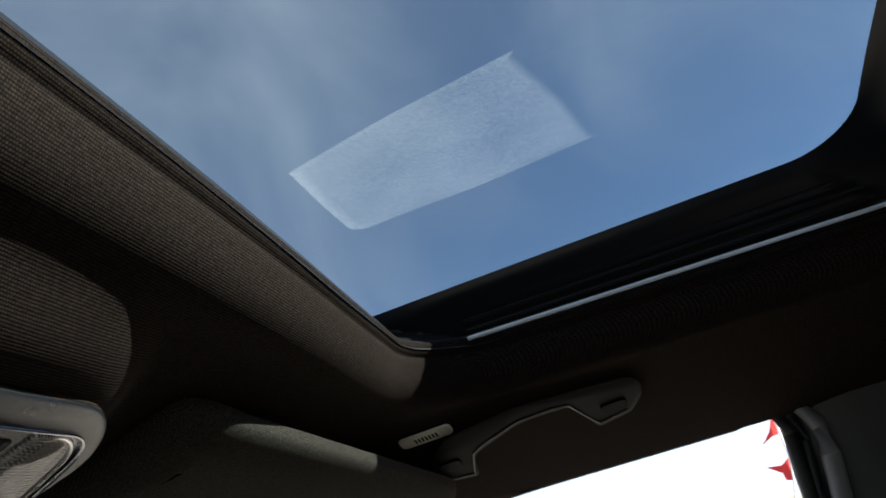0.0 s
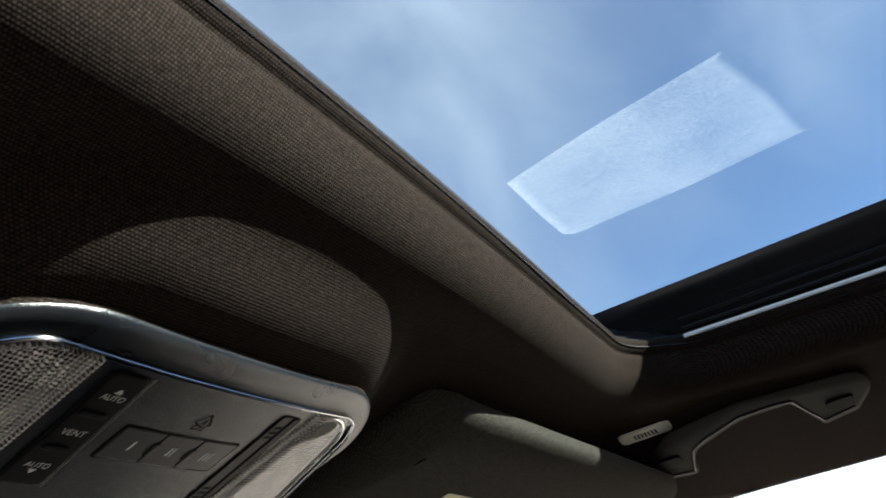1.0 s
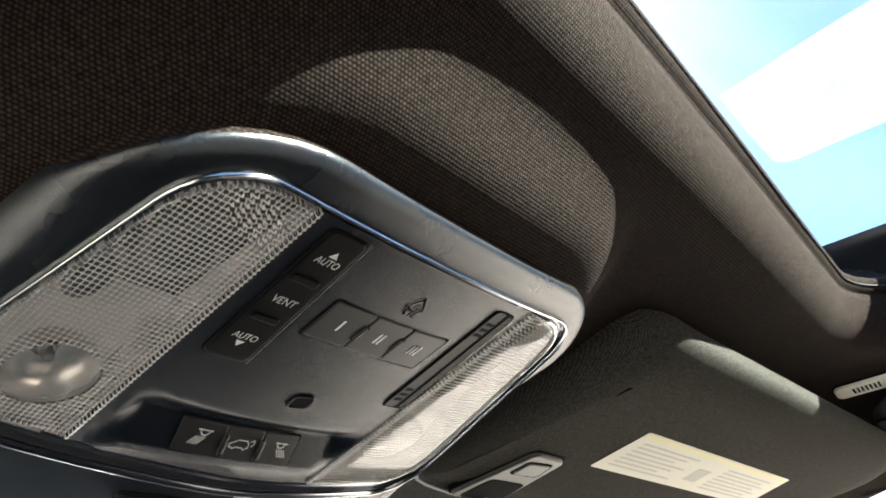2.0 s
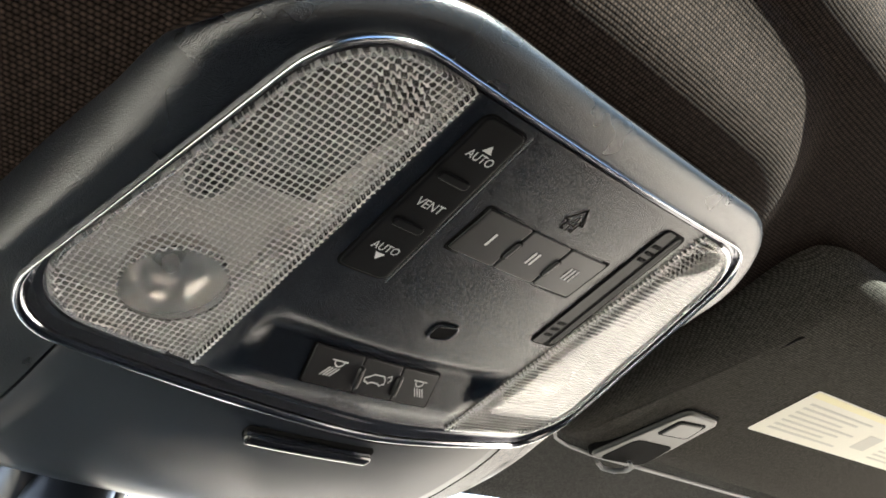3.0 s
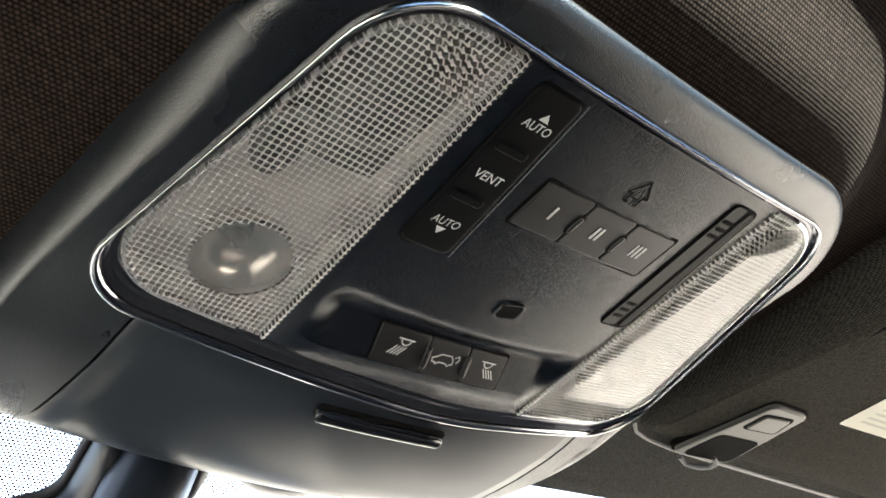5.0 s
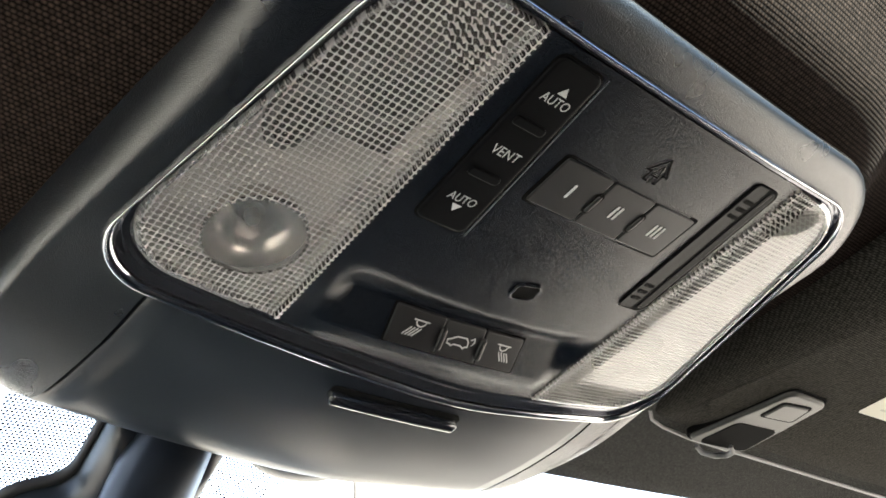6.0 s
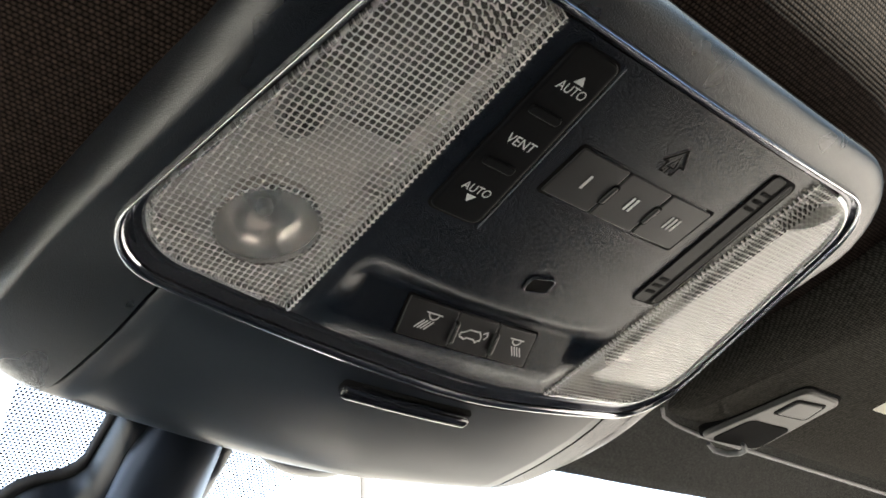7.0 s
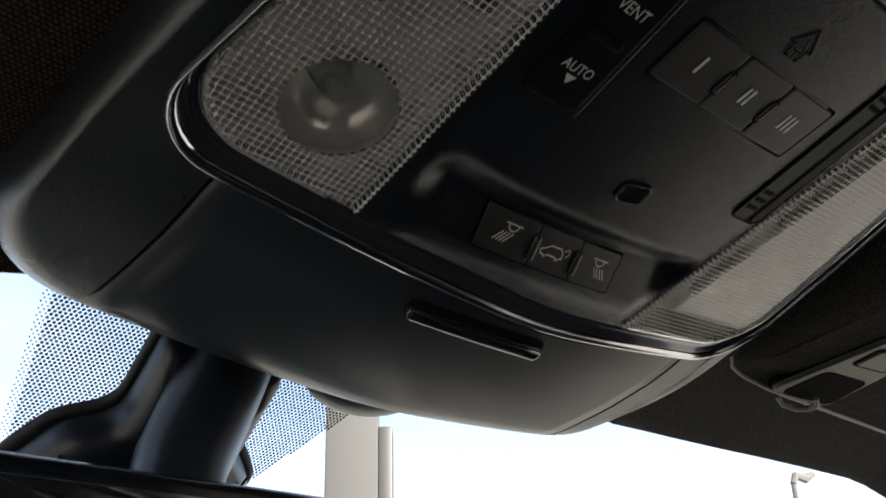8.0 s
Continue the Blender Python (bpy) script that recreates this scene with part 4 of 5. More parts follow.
def sunroof_wall():
    """Black seal and tracks between the lining's lip and the glass, with ridges along the sides."""
    lip, top = rounded(OPENING, 16, 30), rounded([(-0.409, -0.052, 0.035), (0.409, -0.052, 0.035), (0.409, -0.484, 0.05), (-0.409, -0.484, 0.05)], 16, 30)
    top = [Vector((p.x, p.y + 0.017 * (1 - (p.x / 0.41) ** 2) * smooth01(-0.16, -0.09, p.y))) for p in top]
    prof = [(0.0, -0.006, 0.0), (0.0, 0.004, 0.010), (0.12, 0.012, 0.016), (0.14, 0.016, 0.016), (0.25, 0.018, 0.012), (0.30, 0.024, 0.013), (0.42, 0.026, 0.009), (0.47, 0.033, 0.010),
            (0.60, 0.035, 0.006), (0.66, 0.043, 0.006), (0.82, 0.046, 0.002), (0.9, 0.058, 0.0), (1.0, 0.062, 0.0)]
    c = Vector((0, -0.33))
    rings = []
    for t, h, out in prof:
        ring = []
        for p, q in zip(lip, top):
            z0 = plain_lining(*(p + (p - c).normalized() * 0.035)) + 0.038
            z1 = border_z(q.x, q.y) - 0.001
            v = p.lerp(q, t) + (p - c).normalized() * out * (1.0 if p.y < -0.17 and p.y > -0.5 else 0.35)
            ring.append(Vector((v.x, v.y, z0 + (z1 - z0) * (h + 0.006) / 0.068)))
        rings.append(ring)
    v, f = loft(rings)
    mesh_ob("track_frame", v, f, TRACK, sunroof, label="black ridged sunroof track and seal")
    # rubber seal that stands on the front of the lining's lip
    line = rounded(OPENING, 16, 60)
    n = len(line)
    front = [i for i in range(n) if line[i].y > -0.205]
    front.sort(key=lambda i: line[i].x)
    rings = []
    for d, rise in ((0.0070, 0.0320), (0.0030, 0.0395), (0.0036, 0.0430), (0.0056, 0.0460), (0.0090, 0.0480), (0.0140, 0.0475), (0.0180, 0.0420)):
        ring = []
        for i in front:
            t = line[(i + 1) % n] - line[i - 1]
            nrm = Vector((t.y, -t.x)).normalized()
            nrm = nrm if nrm.dot(line[i] - c) > 0 else -nrm
            q = line[i] + nrm * d
            ring.append(Vector((q.x, q.y, plain_lining(*(line[i] + nrm * 0.030)) + rise)))
        rings.append(ring)
    v, f = loft(rings, closed=False)
    mesh_ob("front_seal", v, f, SEAL, sunroof, label="dark blue-black rubber front seal")
    # black ceramic border under the glass edge
    rings = []
    for k in range(4):
        rings.append([Vector((*p.lerp(q, k / 3), border_z(*p.lerp(q, k / 3)) - 0.0012)) for p, q in zip(top, [p + (p - c).normalized() * 0.10 for p in top])])
    v, f = loft(rings)
    mesh_ob("glass_border", v, f, RUBBER, sunroof)
    for sx in (-1, 1):
        pts = [(sx * 0.4150, y, lining(sx * 0.448, y) + 0.0440) for y in [-0.165 - 0.012 * k for k in range(29)]]
        for f in (0.22, 0.40, 0.58, 0.76):
            rib = [(sx * (0.4165 + 0.010 * (1 - f)), y, lining(sx * 0.448, y) + 0.044 + f * (border_z(0.412, y) - lining(sx * 0.448, y) - 0.046)) for y in [-0.165 - 0.02 * k for k in range(17)]]
            part("track_rib", tube(rib, 0.0016, 6), TRACK, sunroof)
        part("edge_strip", tube(pts, 0.0018, 8), SILVER, sunroof, "light grey edge strip")


sunroof_wall()

# pale sheet above the glass that stands in for a bright reflection in it
film = [(0.2780, -0.1005, 0.002), (0.338, -0.1015, 0.03), (0.402, -0.1050, 0.016), (0.398, -0.214, 0.05), (0.383, -0.3120, 0.002), (0.308, -0.295, 0.05), (0.234, -0.271, 0.002), (0.254, -0.185, 0.05)]
film = glass_sheet(rounded(film, 5, 4), "reflection_patch", GLASS_REFLECTION, 0.0060, 0.0004, None)
film.visible_shadow = False
tagged(film, label="pale translucent rectangular patch for a reflection in the sunroof glass", category="film")


# ---- sun visor ----
def visor_plane(x, y):
    return 1.4215 - 0.12 * (x - 0.302) - 0.093 * (y - 0.059)


VISOR = rounded([(0.178, -0.050, 0.032), (0.585, -0.107, 0.060), (0.605, 0.097, 0.045), (0.202, 0.152, 0.026)], 10, 14)


def visor_roll(x, y):
    """The visor's skin, rolling up towards its inner end."""
    return visor_plane(x, y) + 0.008 * smooth01(0.222, 0.178, x) ** 1.5


visor = empty("sun_visor", pose(0, 0, 0), label="dark grey cloth sun visor folded up, with cream label", category="sun visor")
part("visor_body", slab(VISOR, 0.0180, 0.0, 0.0125, visor_roll, 10, 3.0), VISOR_CLOTH, visor)
LAB = [(0.3015, 0.0585), (0.2870, 0.0070), (0.4800, -0.0235), (0.5030, 0.0215)]
seam = [(0.212, 0.136), (0.222, 0.1425), (0.236, 0.1450), (0.250, 0.1450)] + [(x, 0.1465 - 0.128 * (x - 0.25)) for x in [0.262 + 0.02 * k for k in range(15)]]
part("edge_seam", tube([(x, y, visor_roll(x, y) + 0.003) for x, y in seam], 0.0012, 6), PILLAR, visor, "pale grey edge piping")
flat("warning_label", rounded([(*p, 0.002) for p in LAB], 3, 6), LABEL, visor, 0.0004, visor_plane)
label_part = [c for c in visor.children if c.name.startswith("warning_label")][0]


def on_label(u, v):
    a = Vector(LAB[1]).lerp(Vector(LAB[2]), u)
    b = Vector(LAB[0]).lerp(Vector(LAB[3]), u)
    return a.lerp(b, v)


def label_bar(u0, u1, v0, v1, mat):
    flat("print_bar", [on_label(u0, v0), on_label(u1, v0), on_label(u1, v1), on_label(u0, v1)], mat, label_part, 0.0006, visor_plane)


label_bar(0.01, 0.99, 0.02, 0.12, YELLOW)
for r in range(7):
    v = 0.22 + 0.10 * r
    label_bar(0.05, 0.40 - 0.05 * (r % 3), v, v + 0.035, GREYPRINT)
    label_bar(0.60, 0.93 - 0.04 * (r % 2), v, v + 0.035, GREYPRINT)
label_bar(0.46, 0.54, 0.40, 0.75, GREYPRINT)

# visor clip: a bracket with a window and the hook that holds the visor
clip = empty("visor_clip", pose(0, 0, 0), label="black plastic visor clip bracket with hook", category="visor clip")


def quad(a, b, c, d, r):
    return rounded([(*a, r), (*b, r), (*c, r), (*d, r)], 5, 5)


BR_OUT = quad((0.2455, 0.0670), (0.2755, 0.0630), (0.2950, 0.1300), (0.2500, 0.1400), 0.006)
WIN_OUT = quad((0.2500, 0.0755), (0.2705, 0.0690), (0.2785, 0.0875), (0.2545, 0.0945), 0.003)
POCKET = quad((0.2528, 0.1060), (0.2830, 0.0985), (0.2925, 0.1275), (0.2570, 0.1370), 0.005)
part("bracket_gap", slab([Vector((0.2665, 0.1)).lerp(p, 1.05) for p in BR_OUT], 0.003, -0.0006, 0.0004, visor_plane), PIT, clip)
part("bracket", slab(BR_OUT, 0.003, -0.0030, 0.0016, visor_plane, 4), BRACKET, clip, "dark grey satin plastic bracket")
part("window_rim", slab(WIN_OUT, 0.000, -0.0034, 0.0003, visor_plane), PIT, clip)
part("bracket_window", slab([Vector((0.2640, 0.0815)).lerp(p, 0.84) for p in WIN_OUT], 0.000, -0.0040, 0.0009, visor_plane), BRACKET, clip)
# raised black plate that stands in for the shade of the hollow
part("bracket_pocket_shade", slab(POCKET, 0.000, -0.0034, 0.0003, visor_plane), PIT, clip, "black plate for the shade inside the bracket's hollow")
zc = visor_plane(0.275, 0.127)
part("hook", tube([(0.2605, 0.1400, zc - 0.003), (0.2680, 0.1415, zc - 0.006), (0.2770, 0.1385, zc - 0.0075), (0.2800, 0.1325, zc - 0.008), (0.2770, 0.1265, zc - 0.008), (0.2725, 0.1245, zc - 0.0055)], [0.0014, 0.0015, 0.0017, 0.0018, 0.0017, 0.0012], 10), PILLAR, clip, "pale grey hook")


# ---- lining fittings: vent, grab handle ----
def lining_frame(x, y, turn=0.0):
    """A pose on the lining: local z points down into the cabin."""
    e = 0.004
    p = Vector((x, y, lining(x, y)))
    tx = Vector((2 * e, 0, lining(x + e, y) - lining(x - e, y))).normalized()
    ty = Vector((0, 2 * e, lining(x, y + e) - lining(x, y - e))).normalized()
    nz = tx.cross(ty).normalized()
    tx = ty.cross(nz)
    m = Matrix((tx, ty, nz)).transposed().to_4x4()
    m.translation = p
    return m @ pose(0, 0, 0, 180, 0, turn)


vent = empty("air_sensor_vent", lining_frame(0.4685, -0.1005, 90), label="ivory plastic slotted vent set in the roof lining", category="vent")
part("vent_body", slab(rounded([(-0.0225, -0.0082, 0.005), (0.0225, -0.0082, 0.005), (0.0225, 0.0082, 0.005), (-0.0225, 0.0082, 0.005)], 6, 4), -0.002, 0.0028, 0.0012), IVORY, vent)
part("vent_gap", slab(rounded([(-0.0238, -0.0095, 0.006), (0.0238, -0.0095, 0.006), (0.0238, 0.0095, 0.006), (-0.0238, 0.0095, 0.006)], 6, 4), -0.002, 0.0006, 0.0003), PIT, vent)
for k in range(7):
    x = -0.0090 + 0.0030 * k
    part("slit", slab(rounded([(x - 0.0009, -0.0040, 0.0004), (x + 0.0009, -0.0040, 0.0004), (x + 0.0009, 0.0040, 0.0004), (x - 0.0009, 0.0040, 0.0004)], 3, 2), 0.002, 0.0030, 0.0001), PIT, vent)

handle = empty("grab_handle", pose(0, 0, 0), label="black plastic grab handle above the passenger door", category="grab handle")


def grab_handle():
    prof = [(-0.086, 1.449, 0.006), (-0.098, 1.4245, 0.006), (-0.122, 1.4215, 0.004), (-0.122, 1.443, 0.010), (-0.170, 1.4575, 0.08), (-0.216, 1.4565, 0.010), (-0.2345, 1.429, 0.004), (-0.264, 1.433, 0.006),
            (-0.285, 1.452, 0.010), (-0.270, 1.464, 0.020), (-0.170, 1.470, 0.10), (-0.105, 1.464, 0.012)]
    o = rounded(prof, 5, 4)
    bm = bmesh.new()
    n = len(o)
    rings = []
    for dx, inset in ((0.016, 0.0), (0.004, 0.0), (0.0012, 0.0006), (0.0, 0.0018)):
        ring = []
        for i, p in enumerate(o):
            t = o[(i + 1) % n] - o[i - 1]
            nrm = Vector((t.y, -t.x)).normalized()
            q = p + nrm * inset * HAND_SIGN
            up = q.y - 1.43
            ring.append(bm.verts.new((0.524 - 1.75 * up + dx, -0.251 + (q.x + 0.251) * (1 - 2.2 * up), 1.43 + 0.62 * up)))
        rings.append(ring)
    for a, b in zip(rings, rings[1:]):
        for i in range(n):
            bm.faces.new((a[i], a[(i + 1) % n], b[(i + 1) % n], b[i]))
    bm.faces.new(rings[-1])
    return bm


HAND_SIGN = 1


def on_handle(y, z):
    """A place on the grip's inner face, from its side view."""
    up = z - 1.43
    return Vector((0.524 - 1.75 * up - 0.0006, -0.251 + (y + 0.251) * (1 - 2.2 * up), 1.43 + 0.62 * up))


part("grip", grab_handle(), MATT, handle)
# thin lighter bar along the grip that stands in for its edge highlight
rim = [(-0.099, 1.4250), (-0.121, 1.4225), (-0.1225, 1.4320), (-0.1245, 1.4415), (-0.135, 1.4470), (-0.170, 1.4565), (-0.200, 1.4570), (-0.2155, 1.4550), (-0.224, 1.4440), (-0.2355, 1.4300), (-0.262, 1.4335)]
part("grip_highlight", tube([on_handle(y, z) for y, z in rim], 0.0008, 6), SATIN, handle, "satin bar added for the highlight along the grip's edge")
for y0, z0 in ((-0.104, 1.4345), (-0.252, 1.4365)):
    bm = slab(rounded([(-0.011, -0.008, 0.004), (0.011, -0.008, 0.004), (0.011, 0.008, 0.004), (-0.011, 0.008, 0.004)], 5, 3), -0.004, 0.0012, 0.001)
    bm.transform(Matrix.Translation((0.5225 - (z0 - 1.43) * 2.8, y0, z0)) @ Matrix(((0, -0.94, -0.34, 0), (1, 0, 0, 0), (0, 0.34, -0.94, 0), (0, 0, 0, 1))))
    part("hinge_cover", bm, MATT, handle)


# ---- body shell: roof skin, pillars, doors, windows ----
def roof_skin():
    c = Vector((0, -0.33))
    rings = []
    for k in range(8):
        ring = []
        for p in GLASS:
            d = (p - c)
            q = Vector((max(-0.68, min(0.68, p.x + d.x * 0.25 * k)), max(-2.6, min(0.20, p.y + d.y * 1.3 * k * (0.25 if p.y > -0.3 else 1.0)))))
            ring.append(Vector((q.x, q.y, glass_z(max(-0.5, min(0.5, q.x)), max(-0.9, q.y)) + 0.002 - 0.30 * max(0.0, abs(q.x) - 0.5) - 0.22 * max(0.0, q.y + 0.05) - 0.0006 * k)))
        rings.append(ring)
    v, f = loft(rings)
    ob = mesh_ob("roof", v, f, TRIM)
    tagged(ob, label="painted steel roof skin round the sunroof", category="roof", kind="structure")


roof_skin()


def structure(name, bm, mat, label, category):
    return tagged(part(name, bm, mat, None), label=label, category=category, kind="structure")


def side_body(s, tag):
    bm = bmesh.new()
    box(bm, min(s * 0.66, s * 0.78), max(s * 0.66, s * 0.78), -2.6, 0.62, 0.35, 1.00, 0.01)
    structure("door_" + tag, bm, DARK, "black inner door panel below the side window", "door panel")
    # middle pillar, leaning inwards
    rows = []
    for z in (0.95, 1.10, 1.25, 1.33, 1.38, 1.405, 1.43):
        lean = (1.40 - z) * 0.16
        flare = 0.0
        xo = 0.632 + lean
        rows.append([Vector((s * x, y, z)) for x, y in ((xo + 0.05, -0.400 + flare), (xo + 0.018, -0.404 + flare), (xo + 0.006, -0.410 + flare), (xo - 0.004, -0.425 + flare * 0.8), (xo - 0.010, -0.455), (xo - 0.012, -0.56), (xo + 0.0, -0.60), (xo + 0.05, -0.61))])
    v, f = loft(rows, closed=False)
    ob = mesh_ob("pillar_" + tag, v, f, TRIM)
    tagged(ob, label="dark grey plastic centre pillar trim", category="pillar", kind="structure")
    # door seal along the window's top and down the pillar
    seal = [(s * 0.636, y, lining(0.632, y) + 0.006) for y in [0.16 - 0.03 * k for k in range(18)]]
    seal = [p for p in seal if p[1] > -0.365] + [(s * 0.637, -0.378, 1.408), (s * 0.638, -0.390, 1.400), (s * 0.641, -0.395, 1.380), (s * 0.648, -0.391, 1.34), (s * 0.660, -0.388, 1.27), (s * 0.70, -0.380, 1.02)]
    structure("seal_" + tag, tube(seal, 0.007, 10), RUBBER, "black rubber door seal round the window", "seal")
    edge = [(s * 0.645, -0.377, 1.411), (s * 0.645, -0.392, 1.4075), (s * 0.645, -0.403, 1.395), (s * 0.646, -0.4055, 1.370), (s * 0.650, -0.400, 1.335), (s * 0.662, -0.390, 1.26), (s * 0.70, -0.375, 1.02)]
    structure("trim_" + tag, tube(edge, 0.0042, 10), TRIM, "dark grey door seal edge strip", "seal strip")
    edge = [(s * 0.634, -0.388, 1.410), (s * 0.632, -0.400, 1.4062), (s * 0.632, -0.412, 1.3955), (s * 0.632, -0.4196, 1.377), (s * 0.634, -0.4195, 1.352), (s * 0.640, -0.413, 1.31), (s * 0.66, -0.400, 1.20), (s * 0.70, -0.385, 1.02)]
    structure("trim_pillar_" + tag, tube(edge, [0.002, 0.004, 0.0065, 0.008, 0.009, 0.009, 0.009, 0.009], 12), PILLAR, "pale grey rounded pillar edge", "pillar trim")
    frame_pts = [(x + s * 0.014, y - 0.003, z + 0.004) for x, y, z in seal]
    structure("window_frame_" + tag, tube(frame_pts, 0.008, 10), TRIM, "dark grey door window frame", "window frame")
    # rear side: wall with a tinted pane
    bm = bmesh.new()
    box(bm, min(s * 0.66, s * 0.70), max(s * 0.66, s * 0.70), -2.6, -1.55, 0.95, 1.46)
    box(bm, min(s * 0.64, s * 0.70), max(s * 0.64, s * 0.70), -1.55, -0.58, 1.39, 1.46)
    structure("wall_" + tag, bm, DARK, "dark rear side trim", "side trim")
    bm = bmesh.new()
    box(bm, s * 0.672, s * 0.676, -1.55, -0.58, 0.95, 1.40) if s > 0 else box(bm, s * 0.676, s * 0.672, -1.55, -0.58, 0.95, 1.40)
    structure("window_" + tag, bm, TINTED, "dark tinted rear side window", "window")
    # unseen pane on the driver's side only, added to weaken the light from there
    if s < 0:
        v, f = loft([[Vector((-0.652 - (1.40 - z) * 0.16, y, z)) for z in (0.96, 1.2, 1.42)] for y in (-0.42, 0.0, 0.30, 0.60)], closed=False)
        tagged(mesh_ob("window_front_" + tag, v, f, SHADED), label="clear driver's side pane, unseen, added to weaken light from there", category="window", kind="structure")


side_body(1, "1")
side_body(-1, "2")


def cabin_rest():
    bm = bmesh.new()
    box(bm, -0.76, 0.76, -2.6, 0.9, 0.30, 0.35)
    structure("floor", bm, DARK, "black carpeted car floor", "floor")
    bm = bmesh.new()
    box(bm, -0.66, 0.66, -2.6, -0.86, 1.42, 1.46)
    structure("ceiling_rear", bm, DARK, "black rear roof lining", "ceiling")
    bm = bmesh.new()
    box(bm, -0.70, 0.70, -2.64, -2.60, 0.30, 1.05)
    structure("wall_rear", bm, DARK, "black tailgate trim", "tailgate")
    bm = bmesh.new()
    box(bm, -0.76, 0.76, 0.42, 0.95, 0.35, 0.87, 0.04)
    structure("dashboard", bm, DARK, "black dashboard below the windscreen", "dashboard")
    for s in (-1, 1):
        a, b = Vector((s * 0.64, 0.14, 1.395)), Vector((s * 0.76, 0.86, 0.94))
        structure("pillar_front_" + ("1" if s > 0 else "2"), tube([a, a.lerp(b, 0.5), b], [0.03, 0.035, 0.045], 10), TRIM, "dark grey windscreen pillar trim", "pillar")


cabin_rest()


# ---- windscreen, frit dots, mirror ----
def screen_z(x, y):
    return 1.412 - 0.61 * (y - 0.205) - 0.10 * x * x


def windscreen():
    nx, ny = 20, 12
    verts, faces = [], []
    for j in range(ny + 1):
        for i in range(nx + 1):
            x = -0.70 + 1.4 * i / nx
            y = 0.185 - 0.15 * x * x + 0.75 * j / ny
            verts.append((x, y, screen_z(x, y)))
    for j in range(ny):
        for i in range(nx):
            a = j * (nx + 1) + i
            faces.append((a, a + 1, a + nx + 2, a + nx + 1))
    ob = mesh_ob("window_windscreen", verts, faces, CLEAR)
    tagged(ob, label="clear windscreen glass", category="windscreen", kind="structure")


windscreen()


def frit():
    verts, faces = [], []
    p = 0.0019
    row = 0
    y = 0.185
    while y < 0.335:
        left = -0.110 + 0.17 * (y - 0.213)
        right = 0.062 - 0.62 * (y - 0.20)
        x = left + (row % 2) * p / 2
        while x < right:
            n = len(verts)
            r = 0.00036 if x < left + 1.6 * p else 0.00066
            for a in range(8):
                qx, qy = x + r * math.cos(a * math.pi / 4), y + r * math.sin(a * math.pi / 4)
                verts.append((qx, qy, screen_z(qx, qy) - 0.0006))
            faces.append(tuple(range(n, n + 8)))
            x += p
        y += p * 0.75
        row += 1
    ob = mesh_ob("frit_dots", verts, faces, RUBBER, smooth=False)
    tagged(ob, label="printed black dots on the windscreen round the mirror mount", category="frit dots", kind="stuff")


frit()

mount = empty("mirror_mount", pose(0, 0, 0), label="black plastic sensor cover and mirror stem on the windscreen", category="mirror mount")


def screen_offset(x, y, d):
    n = Vector((0.0, -0.52, -0.854))
    return Vector((x, y, screen_z(x, y))) + n * d


def mount_parts():
    rim = [(-0.068, 0.205, 0.006), (-0.067, 0.246, 0.012), (-0.088, 0.256, 0.02), (-0.103, 0.282, 0.02), (-0.103, 0.330, 0.01), (0.012, 0.330, 0.01), (0.012, 0.272, 0.012), (-0.006, 0.254, 0.010), (-0.009, 0.205, 0.006)]
    o = rounded(rim, 6, 4)
    c = Vector((-0.04, 0.27))
    rings = [[screen_offset(p.x, p.y, d) for p in [q.lerp(c, k) for q in o]] for k, d in ((0.0, 0.0005), (0.0, 0.003), (0.05, 0.0045), (0.10, 0.0042))]
    v, f = loft(rings)
    mesh_ob("rim", v, f, RUBBER, mount)
    rings = [[screen_offset(p.x, p.y, d) for p in [q.lerp(c, k) for q in o]] for k, d in ((0.09, 0.003), (0.10, 0.010), (0.16, 0.016), (0.28, 0.021), (0.5, 0.024), (0.8, 0.025))]
    v, f = loft(rings, cap_last=True)
    cover = mesh_ob("cover", v, f, SATIN, mount, label="satin black sensor cover")
    for x in (-0.082, -0.002):
        pts = [screen_offset(x, 0.262 + 0.008 * k, 0.0178 - 0.0002 * k) for k in range(7)]
        part("cover_seam", tube(pts, 0.0006, 6), PIT, cover)
    stem = [(-0.030, 0.216, 1.412), (-0.038, 0.213, 1.392), (-0.046, 0.209, 1.374), (-0.055, 0.206, 1.354), (-0.060, 0.204, 1.330)]
    part("stem", tube(stem, [0.0185, 0.0180, 0.0175, 0.0170, 0.0165], 20), SATIN, mount, "thick satin black mirror stem")


mount_parts()

mirror = empty("rear_view_mirror", pose(-0.045, 0.186, 1.3115, 80, -2, 14), label="black framed interior rear view mirror", category="mirror")


def mirror_parts():
    o = rounded([(-0.128, -0.034, 0.022), (0.128, -0.034, 0.022), (0.128, 0.034, 0.022), (-0.128, 0.034, 0.022)], 8, 6)
    part("mirror_shell", slab(o, -0.026, 0.004, 0.004), GLOSS, mirror, "gloss black mirror shell")
    i = rounded([(-0.119, -0.026, 0.016), (0.119, -0.026, 0.016), (0.119, 0.0265, 0.016), (-0.119, 0.0265, 0.016)], 8, 6)
    part("mirror_glass", slab(i, 0.003, 0.0046, 0.0003), MIRROR, mirror, "silvered mirror glass")


mirror_parts()

# rounded sensor under the header, beside the stem
bm = bmesh.new()
bmesh.ops.create_uvsphere(bm, u_segments=24, v_segments=12, radius=1.0, matrix=pose(0.016, 0.190, 1.394, -20, 0, 0) @ Matrix.Diagonal((0.030, 0.020, 0.013, 1)))
sensor = part("light_sensor", bm, SATIN, None)
tagged(sensor, label="small rounded black sensor cover under the windscreen header", category="sensor")

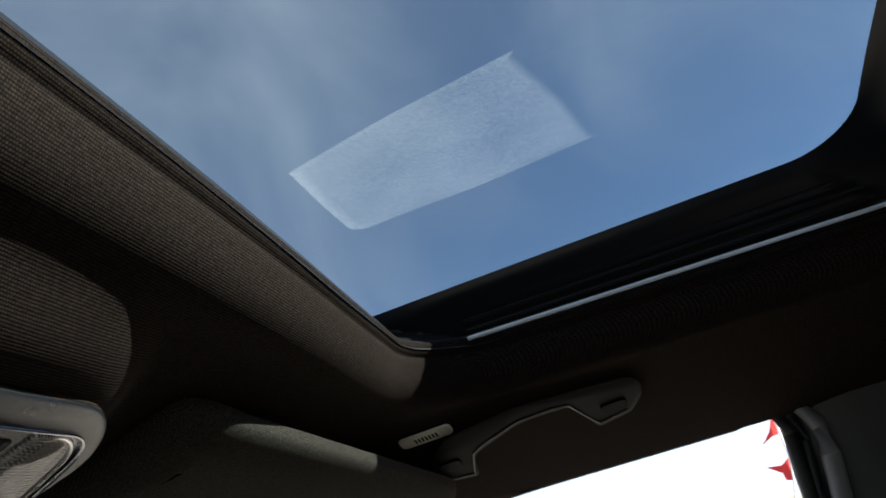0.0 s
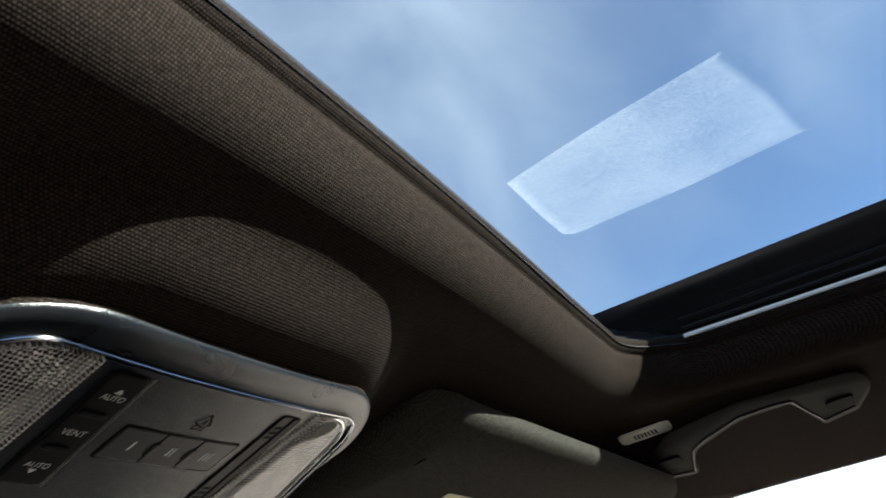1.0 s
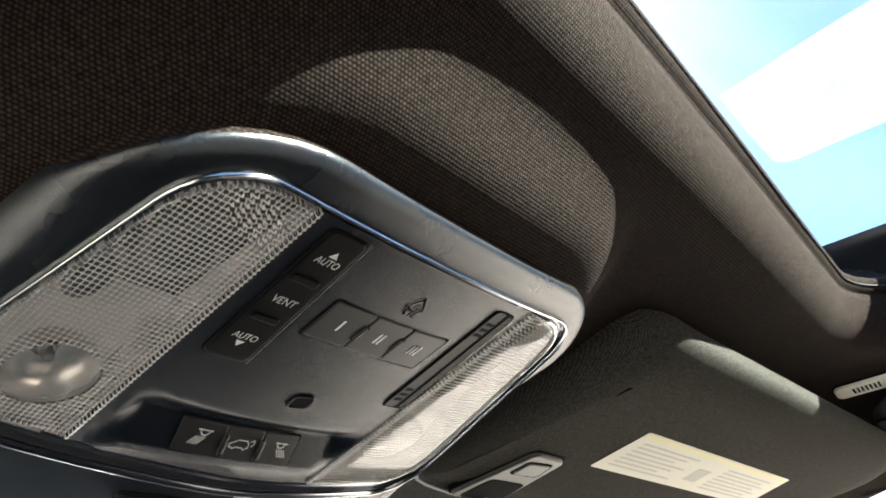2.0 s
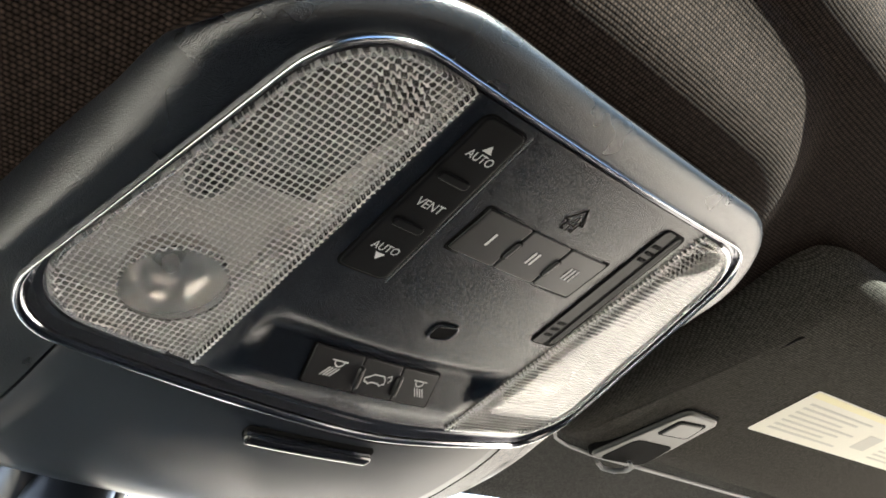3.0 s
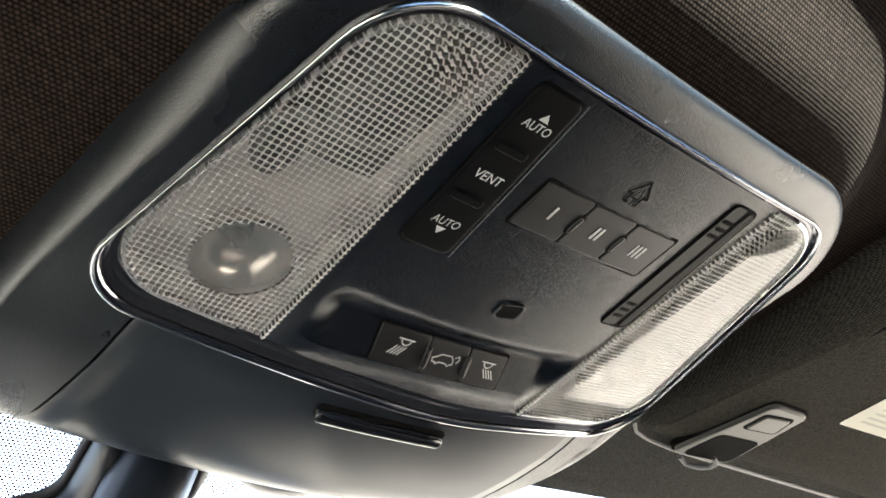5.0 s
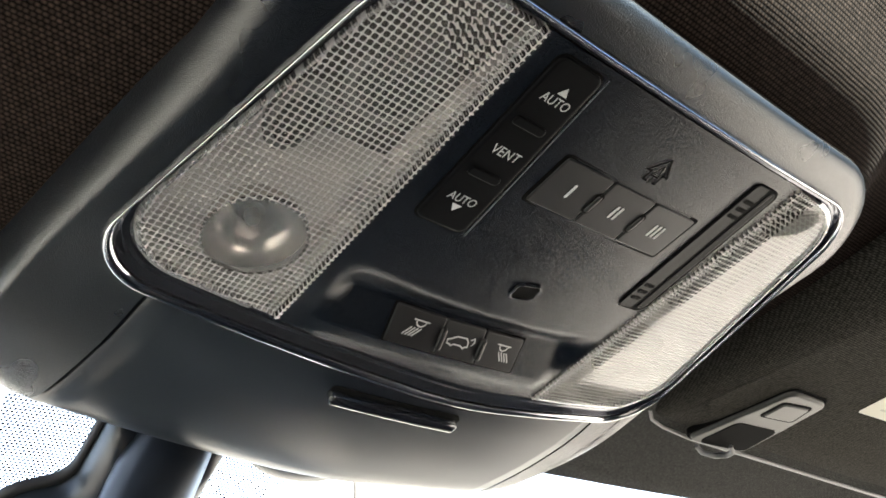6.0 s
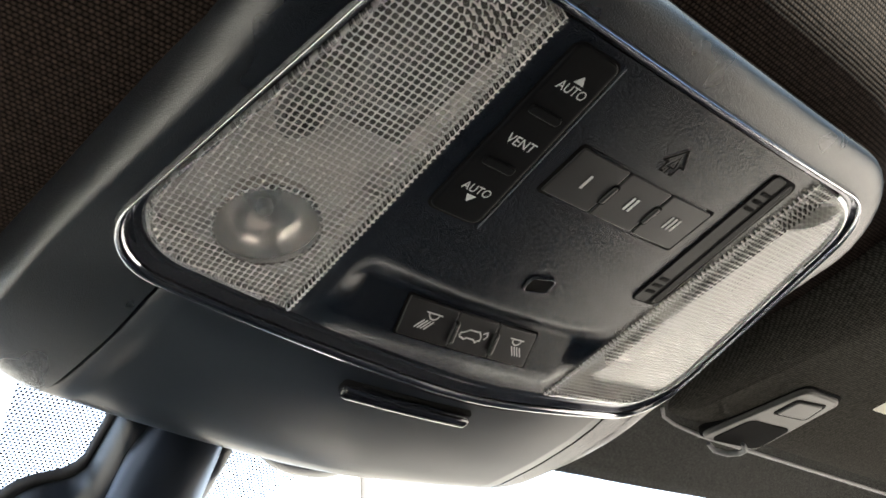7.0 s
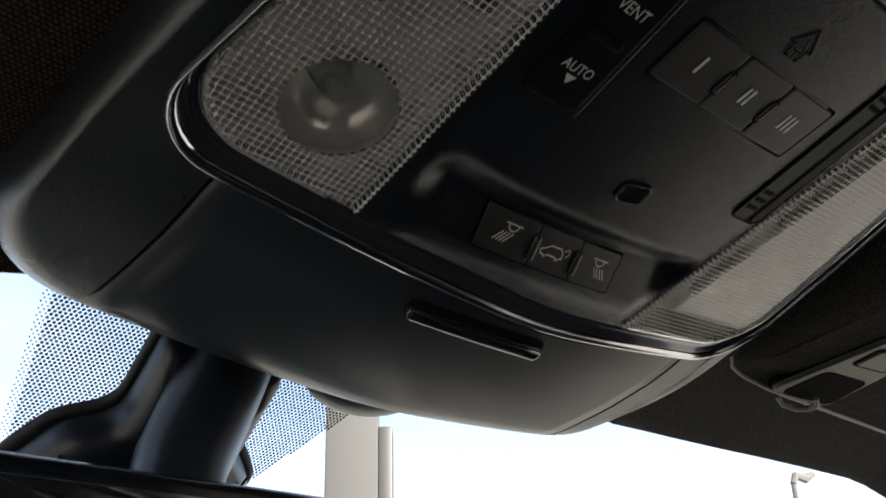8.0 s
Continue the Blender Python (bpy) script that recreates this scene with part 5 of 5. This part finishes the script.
# ---- outside ----
bm = bmesh.new()
r = bmesh.ops.create_grid(bm, x_segments=4, y_segments=4, size=600)
structure("ground", bm, ASPHALT, "pale sandy paved ground round the car", "ground")

post = empty("concrete_pylon", pose(6.37, 8.94, 0, 0, 0, -40), label="pale concrete pylon standing outside beyond the windscreen", category="pylon")
bm = bmesh.new()
box(bm, -0.32, 0.32, -0.3, 0.3, 0.0, 4.6, 0.03)
part("shaft", bm, CONCRETE, post)
# darker block added for the pylon's shaded side face
bm = bmesh.new()
box(bm, 0.32, 0.50, -0.25, 0.25, 0.0, 4.1, 0.03)
part("shaded_side", bm, TRIM, post)

lamp = empty("street_lamp", pose(15.6, 8.0, 0), label="thin grey street lamp with bent arm", category="street lamp")
part("pole", tube([(0, 0, 0), (0, 0, 2.5), (0.02, 0, 4.25)], [0.07, 0.06, 0.05], 8), CONCRETE, lamp)
part("arm", tube([(0.02, 0, 4.25), (0.15, 0, 4.42), (0.5, 0, 4.40), (0.85, 0, 4.52)], [0.06, 0.07, 0.09, 0.05], 8), CONCRETE, lamp)

bunting = empty("bunting", pose(4.0, 0.0, 0.0), label="string of small red triangular pennants outside the side window", category="bunting")
part("string", tube([(0, -0.915, 1.85), (0, -0.902, 1.677), (0, -0.896, 1.476), (0, -0.873, 1.377), (0, -0.836, 1.264), (0, -0.75, 0.0)], 0.006, 6), SILVER, bunting)
for k in ([(-0.902, 1.677), (-0.893, 1.580), (-0.862, 1.578), (-0.810, 1.556), (-0.858, 1.600)],
          [(-0.896, 1.476), (-0.873, 1.377), (-0.843, 1.386), (-0.840, 1.418), (-0.787, 1.461), (-0.850, 1.450)]):
    bm = bmesh.new()
    a = [bm.verts.new((0.012 * math.sin(40 * y), y, z)) for y, z in k]
    b = [bm.verts.new((0.012 * math.sin(40 * y) + 0.003, y, z)) for y, z in k]
    bm.faces.new(a)
    bm.faces.new(list(reversed(b)))
    for i in range(len(k)):
        bm.faces.new((a[i], b[i], b[(i + 1) % len(k)], a[(i + 1) % len(k)]))
    part("pennant", bm, RED, bunting, smooth=False)
